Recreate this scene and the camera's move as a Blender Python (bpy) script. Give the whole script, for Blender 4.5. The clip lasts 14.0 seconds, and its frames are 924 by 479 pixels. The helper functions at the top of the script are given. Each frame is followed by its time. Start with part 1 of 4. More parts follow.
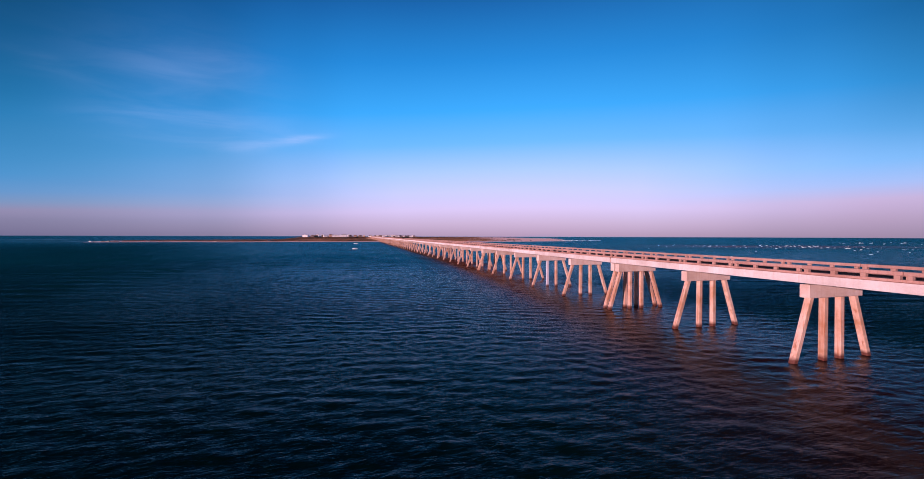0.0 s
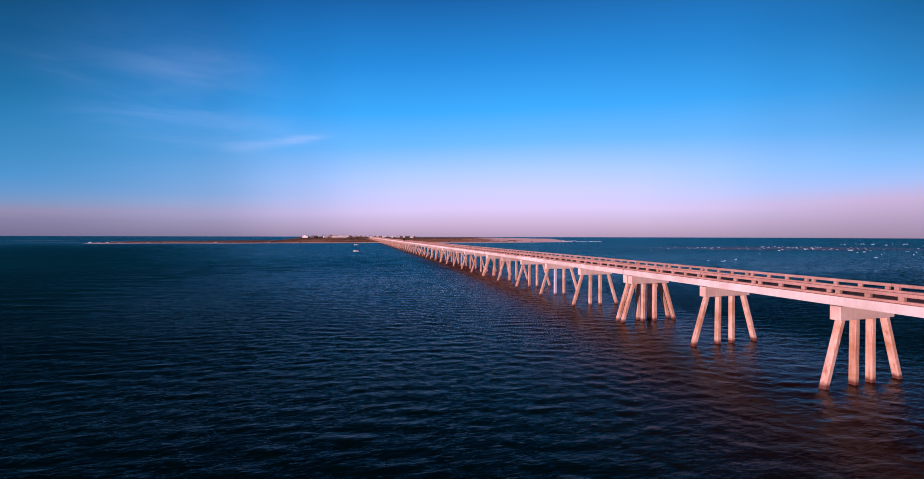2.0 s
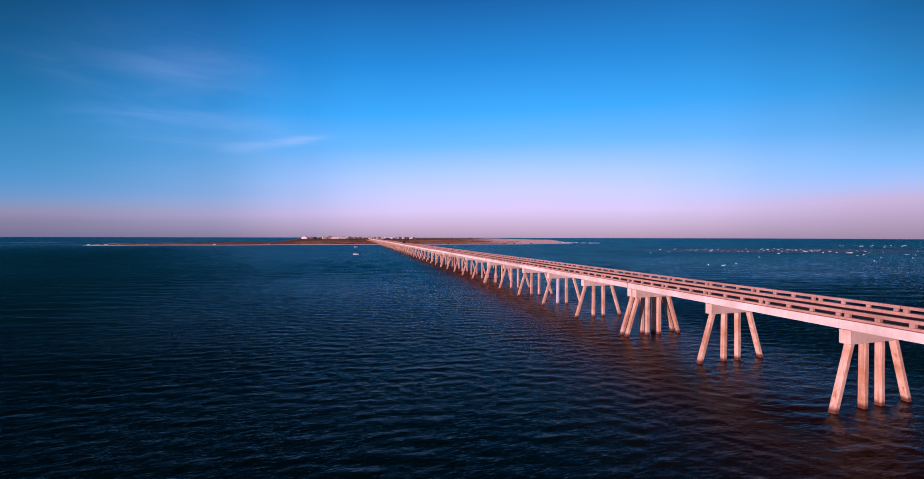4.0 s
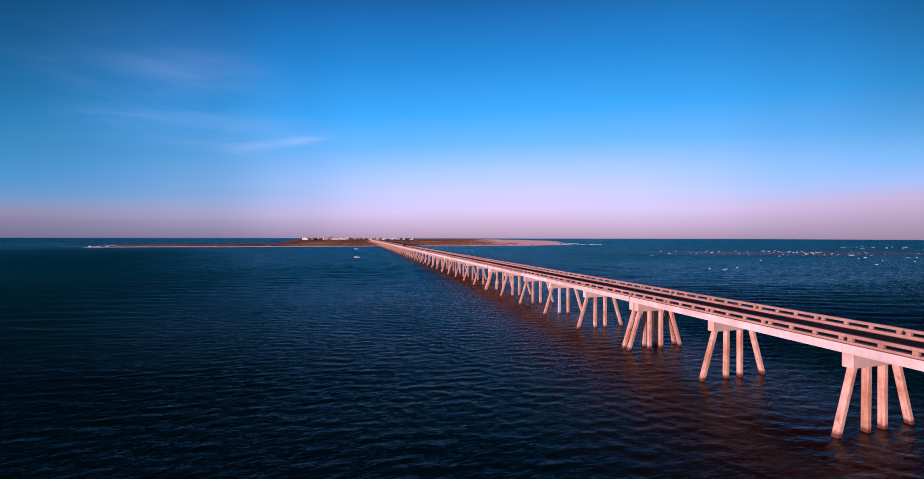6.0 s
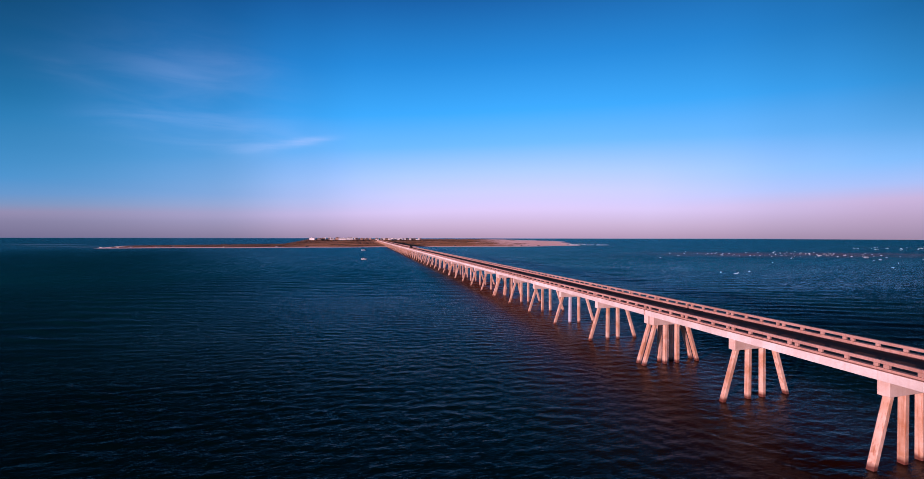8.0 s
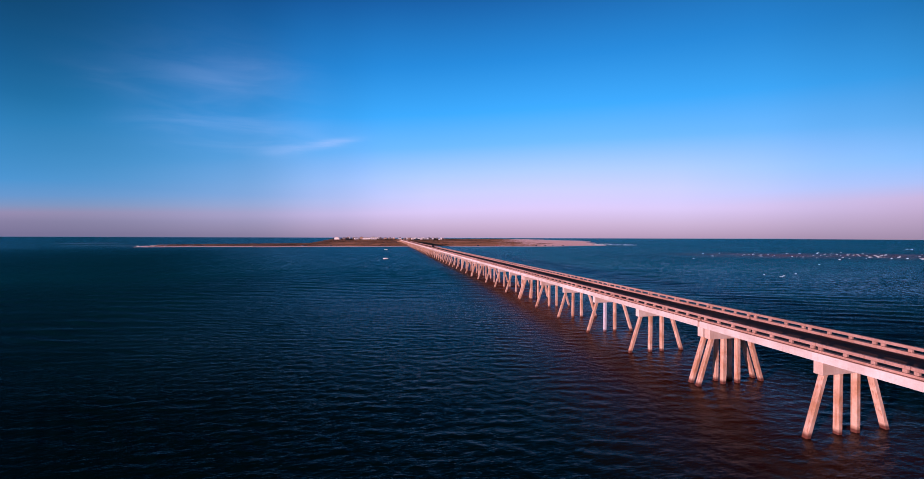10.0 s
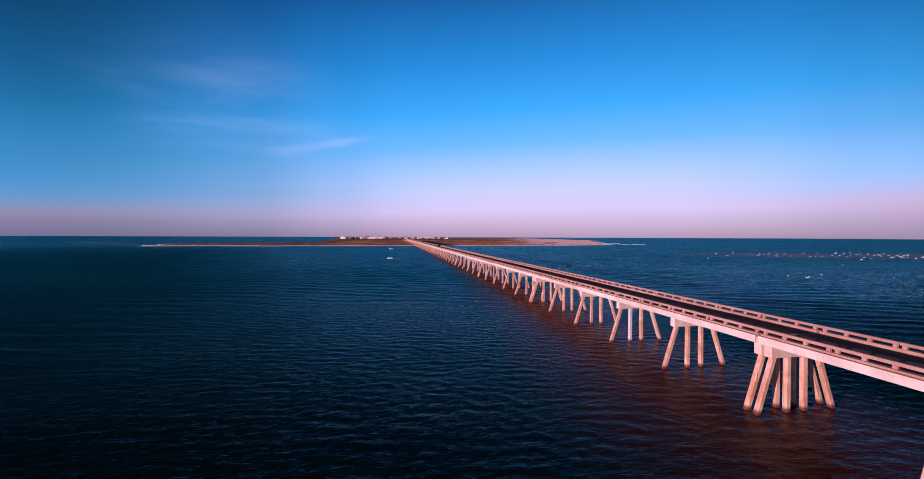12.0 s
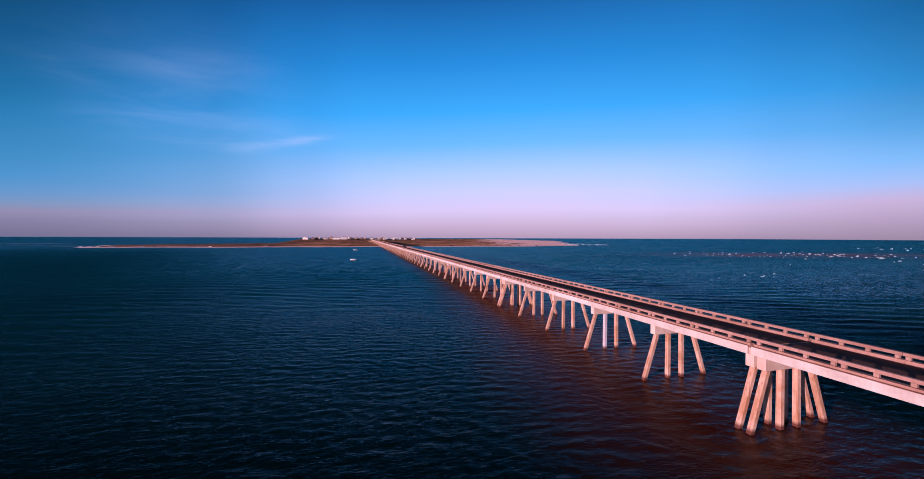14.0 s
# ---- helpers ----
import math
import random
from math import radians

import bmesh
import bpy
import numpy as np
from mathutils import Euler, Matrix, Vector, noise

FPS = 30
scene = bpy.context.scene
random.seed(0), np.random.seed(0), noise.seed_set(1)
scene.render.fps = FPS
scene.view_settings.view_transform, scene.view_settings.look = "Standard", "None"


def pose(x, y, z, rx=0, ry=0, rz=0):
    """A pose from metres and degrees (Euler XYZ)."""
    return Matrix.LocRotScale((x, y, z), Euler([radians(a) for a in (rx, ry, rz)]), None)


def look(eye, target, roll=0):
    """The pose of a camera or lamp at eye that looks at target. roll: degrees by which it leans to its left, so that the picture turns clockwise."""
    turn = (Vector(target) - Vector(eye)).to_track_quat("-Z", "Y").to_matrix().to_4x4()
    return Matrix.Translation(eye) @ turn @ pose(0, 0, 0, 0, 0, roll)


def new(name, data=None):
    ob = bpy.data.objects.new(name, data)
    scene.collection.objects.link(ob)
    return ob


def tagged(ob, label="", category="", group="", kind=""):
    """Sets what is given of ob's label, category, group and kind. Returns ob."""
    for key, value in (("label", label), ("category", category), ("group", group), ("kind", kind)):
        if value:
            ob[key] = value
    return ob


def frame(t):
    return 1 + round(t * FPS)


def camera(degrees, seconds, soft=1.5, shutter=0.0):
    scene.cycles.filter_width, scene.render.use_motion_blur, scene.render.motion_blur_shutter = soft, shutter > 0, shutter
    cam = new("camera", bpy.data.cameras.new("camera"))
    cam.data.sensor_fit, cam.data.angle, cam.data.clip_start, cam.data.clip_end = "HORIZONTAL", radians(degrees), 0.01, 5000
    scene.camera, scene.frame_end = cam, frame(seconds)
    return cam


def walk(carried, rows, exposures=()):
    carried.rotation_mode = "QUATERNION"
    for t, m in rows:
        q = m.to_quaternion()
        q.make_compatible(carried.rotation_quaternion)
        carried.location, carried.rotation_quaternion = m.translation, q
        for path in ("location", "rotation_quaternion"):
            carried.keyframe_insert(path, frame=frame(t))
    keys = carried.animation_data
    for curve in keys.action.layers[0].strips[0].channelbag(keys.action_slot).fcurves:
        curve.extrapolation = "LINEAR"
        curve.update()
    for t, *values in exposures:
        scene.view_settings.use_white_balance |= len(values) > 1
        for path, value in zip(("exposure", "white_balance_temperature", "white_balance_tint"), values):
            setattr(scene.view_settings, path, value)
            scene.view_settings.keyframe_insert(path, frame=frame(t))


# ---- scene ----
cam = camera(100.2, 14.0, soft=0.7)
PATH = [
    (0, (-34.870, -50.024, 11.033), (-29.657, -30.716, 10.839), 0.16),
    (0.5, (-35.150, -49.509, 11.409), (-29.959, -30.196, 11.210), 0.16),
    (1, (-35.410, -49.038, 11.797), (-30.208, -29.727, 11.596), 0.16),
    (1.5, (-35.643, -48.640, 12.216), (-30.439, -29.330, 12.020), 0.15),
    (2, (-35.841, -48.317, 12.684), (-30.626, -29.010, 12.498), 0.15),
    (2.5, (-36.004, -48.068, 13.165), (-30.779, -28.763, 12.989), 0.15),
    (3, (-36.142, -47.883, 13.641), (-30.874, -28.590, 13.473), 0.15),
    (5.5, (-36.663, -47.902, 16.035), (-31.433, -28.598, 15.907), 0.12),
    (6, (-36.667, -47.897, 16.552), (-31.437, -28.594, 16.427), 0.13),
    (6.5, (-36.676, -47.840, 17.033), (-31.432, -28.540, 16.908), 0.13),
    (7, (-36.716, -47.622, 17.452), (-31.502, -28.314, 17.322), 0.13),
    (7.5, (-36.790, -47.145, 17.859), (-31.741, -27.794, 17.729), 0.13),
    (8, (-36.863, -46.487, 18.203), (-31.934, -27.105, 18.071), 0.12),
    (10.5, (-35.203, -38.563, 18.092), (-31.724, -18.868, 17.926), 0.20),
    (11, (-34.901, -36.587, 17.973), (-31.600, -16.862, 17.795), 0.20),
    (11.5, (-34.585, -34.596, 17.871), (-31.274, -14.873, 17.683), 0.20),
    (12, (-34.248, -32.665, 17.845), (-30.763, -12.972, 17.657), 0.21),
    (12.5, (-33.872, -30.915, 17.841), (-30.030, -11.288, 17.656), 0.21),
    (13, (-33.456, -29.371, 17.867), (-29.166, -9.837, 17.697), 0.22),
    (13.5, (-33.012, -28.018, 17.867), (-28.245, -8.595, 17.712), 0.22),
    (14, (-32.577, -26.766, 17.807), (-27.439, -7.438, 17.661), 0.21),
]
walk(cam, [(t, look(eye, target, roll)) for t, eye, target, roll in PATH], exposures=[(0, 1.0), (14, 1.0)])

# ---- world, sun ----
SUN_AZ = radians(243)      # compass direction that the sun stands in, from +y turning to +x
SUN_EL = radians(6.2)


def nod(nt, kind, **inputs):
    n = nt.nodes.new(kind)
    for k, v in inputs.items():
        n.inputs[k.replace("_", " ")].default_value = v
    return n


def math_node(nt, op, a, b=None, clamp=False):
    n = nt.nodes.new("ShaderNodeMath")
    n.operation, n.use_clamp = op, clamp
    for i, v in enumerate((a, b)):
        if v is None:
            continue
        if isinstance(v, (int, float)):
            n.inputs[i].default_value = v
        else:
            nt.links.new(v, n.inputs[i])
    return n.outputs[0]


def mix_node(nt, fac, a, b, blend="MIX"):
    n = nt.nodes.new("ShaderNodeMix")
    n.data_type, n.blend_type = "RGBA", blend
    for sock, v in ((n.inputs[0], fac), (n.inputs[6], a), (n.inputs[7], b)):
        if isinstance(v, (int, float)):
            sock.default_value = v
        elif isinstance(v, (tuple, list)):
            sock.default_value = (*v, 1) if len(v) == 3 else v
        else:
            nt.links.new(v, sock)
    return n.outputs[2]


def ramp_node(nt, fac, stops, interp="LINEAR"):
    n = nt.nodes.new("ShaderNodeValToRGB")
    n.color_ramp.interpolation = interp
    el = n.color_ramp.elements
    while len(el) < len(stops):
        el.new(0.5)
    for e, (p, c) in zip(el, stops):
        e.position, e.color = p, (*c, 1)
    nt.links.new(fac, n.inputs[0])
    return n.outputs[0]


def build_world():
    w = bpy.data.worlds.new("sky")
    scene.world = w
    w.use_nodes = True
    nt = w.node_tree
    nt.nodes.clear()
    out = nt.nodes.new("ShaderNodeOutputWorld")
    bg = nt.nodes.new("ShaderNodeBackground")
    nt.links.new(bg.outputs[0], out.inputs[0])
    sky = nt.nodes.new("ShaderNodeTexSky")
    sky.sky_type, sky.sun_disc = "NISHITA", False
    sky.sun_elevation, sky.sun_rotation = SUN_EL, SUN_AZ
    sky.air_density, sky.dust_density, sky.ozone_density = 1.0, 0.6, 3.0
    co = nt.nodes.new("ShaderNodeTexCoord")
    sep = nt.nodes.new("ShaderNodeSeparateXYZ")
    nt.links.new(co.outputs["Generated"], sep.inputs[0])
    # elevation 0..1 for 0..90 degrees
    el = math_node(nt, "DIVIDE", math_node(nt, "ARCSINE", sep.outputs[2]), math.pi / 2, True)
    # the glow opposite the sun stands highest beyond the bridge and sinks to either side
    az = math_node(nt, "ARCTAN2", sep.outputs[0], sep.outputs[1])
    off = math_node(nt, "ABSOLUTE", math_node(nt, "SUBTRACT", az, radians(24)))
    wide = math_node(nt, "MINIMUM", math_node(nt, "DIVIDE", off, radians(60)), 1.3)
    sink = math_node(nt, "ADD", math_node(nt, "MULTIPLY", math_node(nt, "MULTIPLY", wide, wide), 1.25), 1.0)
    dusk = ramp_node(nt, math_node(nt, "ADD", el, math_node(nt, "MULTIPLY", math_node(nt, "MINIMUM", el, 0.06), math_node(nt, "SUBTRACT", sink, 1.0))), SKY_STOPS)
    side = ramp_node(nt, math_node(nt, "DIVIDE", off, math.pi, True),
                     [(0.0, (1, 1, 1)), (0.13, (0.96, 0.98, 0.98)), (0.18, (0.82, 0.89, 0.90)), (0.24, (0.56, 0.70, 0.71)), (0.34, (0.30, 0.48, 0.46)), (0.45, (0.50, 0.78, 0.96)), (0.64, (0.74, 1.10, 1.40)), (0.80, (0.34, 0.46, 0.54)), (1.0, (0.22, 0.28, 0.30))], "EASE")
    col = mix_node(nt, 1.0, dusk, side, "MULTIPLY")
    nish = mix_node(nt, 1.0, sky.outputs[0], (0.10, 0.10, 0.10), "MULTIPLY")
    col = mix_node(nt, 0.12, col, nish)
    # away from the glow the haze is a low mauve band
    level = math_node(nt, "DIVIDE", el, math_node(nt, "MAXIMUM", math_node(nt, "COSINE", math_node(nt, "SUBTRACT", az, 0.21)), 0.3))
    haze = ramp_node(nt, level, [(0.0, (0.20, 0.17, 0.33)), (0.024, (0.25, 0.20, 0.36)), (0.038, (0.33, 0.25, 0.43)), (0.050, (0.22, 0.30, 0.55)), (0.066, (0.135, 0.315, 0.66)), (0.095, (0.075, 0.315, 0.69)), (0.14, (0.05, 0.275, 0.63))])
    low = math_node(nt, "DIVIDE", math_node(nt, "SUBTRACT", 0.15, el), 0.09, True)
    west = math_node(nt, "DIVIDE", math_node(nt, "SUBTRACT", radians(6), az), radians(50), True)
    west = math_node(nt, "MULTIPLY", west, math_node(nt, "GREATER_THAN", az, radians(-110)))
    col = mix_node(nt, math_node(nt, "MULTIPLY", math_node(nt, "MULTIPLY", low, west), 0.85), col, haze)
    # the same band to the east of the glow
    east = math_node(nt, "DIVIDE", math_node(nt, "SUBTRACT", az, radians(40)), radians(22), True)
    east = math_node(nt, "MULTIPLY", east, math_node(nt, "LESS_THAN", az, radians(130)))
    mauve = ramp_node(nt, el, [(0.0, (0.36, 0.26, 0.40)), (0.022, (0.50, 0.36, 0.55)), (0.042, (0.62, 0.46, 0.72)), (0.060, (0.42, 0.55, 0.98)), (0.085, (0.22, 0.54, 1.06)), (0.14, (0.07, 0.42, 0.96))])
    col = mix_node(nt, math_node(nt, "MULTIPLY", math_node(nt, "MULTIPLY", low, east), 0.85), col, mauve)
    # dimmer towards the view's upper corners: a lens vignette put into the sky
    vignette = math_node(nt, "DIVIDE", math_node(nt, "ABSOLUTE", math_node(nt, "SUBTRACT", az, radians(13))), radians(52), True)
    vignette = math_node(nt, "MULTIPLY", math_node(nt, "POWER", vignette, 3.0), math_node(nt, "DIVIDE", math_node(nt, "SUBTRACT", el, 0.09), 0.15, True))
    col = mix_node(nt, math_node(nt, "MULTIPLY", vignette, 0.36), col, (0.0, 0.02, 0.04))

    # thin cirrus on one side
    def bump(value, centre, width):
        d = math_node(nt, "DIVIDE", math_node(nt, "SUBTRACT", value, centre), width)
        return math_node(nt, "POWER", 2.718, math_node(nt, "MULTIPLY", math_node(nt, "MULTIPLY", d, d), -1.0))

    def wisp(degrees, height, wide, thick, lean):
        level = math_node(nt, "SUBTRACT", el, math_node(nt, "MULTIPLY", math_node(nt, "SUBTRACT", az, radians(degrees)), lean))
        return math_node(nt, "MULTIPLY", bump(az, radians(degrees), radians(wide)), bump(level, height, thick))

    comb = nt.nodes.new("ShaderNodeCombineXYZ")
    nt.links.new(math_node(nt, "MULTIPLY", az, 4.2), comb.inputs[0])
    nt.links.new(math_node(nt, "MULTIPLY", math_node(nt, "ADD", el, math_node(nt, "MULTIPLY", az, -0.05)), 34.0), comb.inputs[1])
    comb.inputs[2].default_value = 3.7
    n1 = nod(nt, "ShaderNodeTexNoise", Scale=1.1, Detail=6.0, Roughness=0.55, Distortion=0.5)
    nt.links.new(comb.outputs[0], n1.inputs["Vector"])
    fibre = ramp_node(nt, n1.outputs["Fac"], [(0.30, (0, 0, 0)), (0.72, (1, 1, 1))], "EASE")
    amount = None
    for degrees, height, wide, thick, lean, much in ((-16.0, 0.232, 5.5, 0.016, 0.0, 0.07), (-22.0, 0.208, 5.5, 0.015, 0.03, 0.065), (-20.0, 0.190, 9.0, 0.060, 0.0, 0.085), (-24.0, 0.147, 4.5, 0.010, 0.05, 0.13),
                                                   (-31.0, 0.185, 3.0, 0.008, -0.08, 0.07), (-16.0, 0.140, 9.0, 0.028, 0.03, 0.14), (-7.6, 0.143, 2.8, 0.0050, 0.12, 0.50), (-11.5, 0.131, 4.0, 0.008, 0.14, 0.26)):
        w_ = math_node(nt, "MULTIPLY", wisp(degrees, height, wide, thick, lean), much)
        amount = w_ if amount is None else math_node(nt, "ADD", amount, w_)
    amount = math_node(nt, "MULTIPLY", amount, math_node(nt, "ADD", math_node(nt, "MULTIPLY", fibre, 0.85), 0.25))
    col = mix_node(nt, amount, col, (0.50, 0.62, 1.05))
    nt.links.new(col, bg.inputs[0])
    bg.inputs[1].default_value = SKY_STRENGTH


SKY_STRENGTH = 0.5
SKY_STOPS = [(0.0, (0.52, 0.36, 0.56)), (0.020, (0.68, 0.50, 0.77)), (0.045, (0.82, 0.66, 1.07)), (0.075, (0.70, 0.71, 1.17)), (0.105, (0.50, 0.69, 1.22)),
             (0.15, (0.18, 0.56, 1.18)), (0.20, (0.05, 0.46, 1.14)), (0.27, (0.018, 0.29, 0.83)), (0.36, (0.006, 0.115, 0.41)), (0.43, (0.003, 0.052, 0.17)), (0.53, (0.0015, 0.022, 0.065)), (1.0, (0.001, 0.012, 0.036))]
build_world()

sun = new("sun", bpy.data.lights.new("sun", "SUN"))
sun.data.energy, sun.data.angle, sun.data.color = 3.3, radians(0.6), (1.0, 0.56, 0.555)
sun_dir = Vector((math.sin(SUN_AZ) * math.cos(SUN_EL), math.cos(SUN_AZ) * math.cos(SUN_EL), math.sin(SUN_EL)))
sun.matrix_world = look(sun_dir * 200, (0, 0, 0))


# ---- materials ----
def material(name, rough=0.7, metal=0.0, spec=0.5):
    m = bpy.data.materials.new(name)
    m.use_nodes = True
    nt = m.node_tree
    b = nt.nodes["Principled BSDF"]
    b.inputs["Roughness"].default_value, b.inputs["Metallic"].default_value = rough, metal
    b.inputs["Specular IOR Level"].default_value = spec
    return m, nt, b


def coords(nt, scale=(1, 1, 1), world=True):
    src = nt.nodes.new("ShaderNodeNewGeometry").outputs["Position"] if world else nt.nodes.new("ShaderNodeTexCoord").outputs["Object"]
    mp = nt.nodes.new("ShaderNodeMapping")
    mp.inputs["Scale"].default_value = scale
    nt.links.new(src, mp.inputs[0])
    return mp.outputs[0]


def noise_node(nt, vec, scale, detail=4.0, rough=0.55, dist=0.0):
    n = nod(nt, "ShaderNodeTexNoise", Scale=scale, Detail=detail, Roughness=rough, Distortion=dist)
    nt.links.new(vec, n.inputs["Vector"])
    return n.outputs["Fac"]


def add_bump(nt, b, height, strength, distance):
    n = nod(nt, "ShaderNodeBump", Strength=strength, Distance=distance)
    nt.links.new(height, n.inputs["Height"])
    nt.links.new(n.outputs[0], b.inputs["Normal"])
    return n


def facets(nt, vec, scales, spread, lean):
    """A surface normal of many small facets: noise at several scales, with a mean lean."""
    total = None
    for sc, am in scales:
        n = nod(nt, "ShaderNodeTexNoise", Scale=sc, Detail=3.0, Roughness=0.6, Distortion=0.4)
        nt.links.new(vec, n.inputs["Vector"])
        v = nt.nodes.new("ShaderNodeVectorMath")
        v.operation = "MULTIPLY_ADD"
        nt.links.new(n.outputs["Color"], v.inputs[0])
        v.inputs[1].default_value = (spread[0] * am, spread[1] * am, 0)
        v.inputs[2].default_value = (-spread[0] * am / 2, -spread[1] * am / 2, 0)
        if total is None:
            total = v.outputs[0]
        else:
            a = nt.nodes.new("ShaderNodeVectorMath")
            nt.links.new(total, a.inputs[0])
            nt.links.new(v.outputs[0], a.inputs[1])
            total = a.outputs[0]
    a = nt.nodes.new("ShaderNodeVectorMath")
    nt.links.new(total, a.inputs[0])
    a.inputs[1].default_value = lean
    return a.outputs[0]


def bent_normal(nt, b, normal, offset):
    a = nt.nodes.new("ShaderNodeVectorMath")
    u = nt.nodes.new("ShaderNodeVectorMath")
    u.operation = "NORMALIZE"
    nt.links.new(normal, a.inputs[0])
    nt.links.new(offset, a.inputs[1])
    nt.links.new(a.outputs[0], u.inputs[0])
    nt.links.new(u.outputs[0], b.inputs["Normal"])


def plain(name, colour, rough=0.6, metal=0.0, vary=0.25, scale=3.0):
    m, nt, b = material(name, rough, metal)
    v = coords(nt, world=False)
    f = noise_node(nt, v, scale, 5)
    dark = tuple(c * (1 - vary) for c in colour)
    light = tuple(min(1, c * (1 + vary * 0.6)) for c in colour)
    nt.links.new(ramp_node(nt, f, [(0.3, dark), (0.7, light)]), b.inputs["Base Color"])
    add_bump(nt, b, noise_node(nt, v, scale * 9, 3), 0.25, 0.02)
    return m


def concrete(name, light, dark, tide=False, streaks=0.5):
    """Weathered concrete: broad patches, rain streaks down the face, pores; tide: a wet, weedy foot."""
    m, nt, b = material(name, 0.85, 0.0, 0.35)
    v = coords(nt)
    patch = noise_node(nt, v, 0.55, 5, 0.6)
    streak = noise_node(nt, coords(nt, (3.4, 3.4, 0.16)), 1.5, 5, 0.65)
    pores = noise_node(nt, v, 14, 3, 0.7)
    col = ramp_node(nt, patch, [(0.32, dark), (0.66, light)])
    rnd = nt.nodes.new("ShaderNodeObjectInfo").outputs["Random"]
    tone = ramp_node(nt, rnd, [(0.0, (0.80, 0.76, 0.73)), (0.5, (0.95, 0.94, 0.93)), (1.0, (1.0, 1.0, 1.0))])
    col = mix_node(nt, 1.0, col, tone, "MULTIPLY")
    rust = ramp_node(nt, streak, [(0.50, (0, 0, 0)), (0.68, (1, 1, 1))])
    col = mix_node(nt, math_node(nt, "MULTIPLY", rust, streaks), col, (dark[0] * 0.75, dark[1] * 0.5, dark[2] * 0.38))
    col = mix_node(nt, math_node(nt, "MULTIPLY", ramp_node(nt, pores, [(0.5, (0, 0, 0)), (0.8, (1, 1, 1))]), 0.25), col, (0.12, 0.10, 0.09))
    if tide:
        sep = nt.nodes.new("ShaderNodeSeparateXYZ")
        nt.links.new(v, sep.inputs[0])
        wob = math_node(nt, "ADD", sep.outputs[2], math_node(nt, "MULTIPLY", noise_node(nt, v, 2.2, 4), -0.45))
        foot = ramp_node(nt, math_node(nt, "ADD", math_node(nt, "MULTIPLY", wob, 0.5), 0.3), [(0.30, (1, 1, 1)), (0.47, (0, 0, 0))])
        col = mix_node(nt, math_node(nt, "MULTIPLY", foot, 0.93), col, (0.075, 0.016, 0.012))
    nt.links.new(col, b.inputs["Base Color"])
    h = math_node(nt, "ADD", pores, math_node(nt, "MULTIPLY", patch, 1.5))
    add_bump(nt, b, h, 0.35, 0.03)
    return m


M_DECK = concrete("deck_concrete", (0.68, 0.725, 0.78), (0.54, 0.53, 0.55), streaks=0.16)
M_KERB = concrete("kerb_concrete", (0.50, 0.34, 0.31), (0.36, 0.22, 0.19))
M_RAIL = concrete("rail_concrete", (0.47, 0.325, 0.305), (0.33, 0.205, 0.185))
M_POSTC = concrete("post_concrete", (0.46, 0.33, 0.30), (0.34, 0.225, 0.20))
M_CAP = concrete("cap_concrete", (0.72, 0.67, 0.67), (0.56, 0.47, 0.44), streaks=0.3)
M_PILE = concrete("pile_concrete", (0.67, 0.53, 0.47), (0.42, 0.24, 0.15), tide=True, streaks=0.85)
M_JACKET = concrete("pile_jacket", (0.56, 0.60, 0.74), (0.48, 0.51, 0.63), tide=True)


def make_asphalt():
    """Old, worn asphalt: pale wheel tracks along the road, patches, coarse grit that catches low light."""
    m, nt, b = material("asphalt", 0.95, 0.0, 0.06)
    v = coords(nt)
    wear = noise_node(nt, coords(nt, (1.2, 0.06, 1)), 1.0, 4)
    patch = noise_node(nt, coords(nt, (0.3, 0.1, 1)), 1.0, 3)
    col = ramp_node(nt, wear, [(0.3, (0.115, 0.068, 0.058)), (0.7, (0.19, 0.115, 0.10))])
    col = mix_node(nt, math_node(nt, "MULTIPLY", patch, 0.35), col, (0.085, 0.05, 0.043))
    nt.links.new(col, b.inputs["Base Color"])
    geo = nt.nodes.new("ShaderNodeNewGeometry")
    bent_normal(nt, b, geo.outputs["Normal"], facets(nt, v, ((26.0, 1.0), (9.0, 0.5)), (0.9, 0.9), (0, 0, 0)))
    return m


M_ASPHALT = make_asphalt()


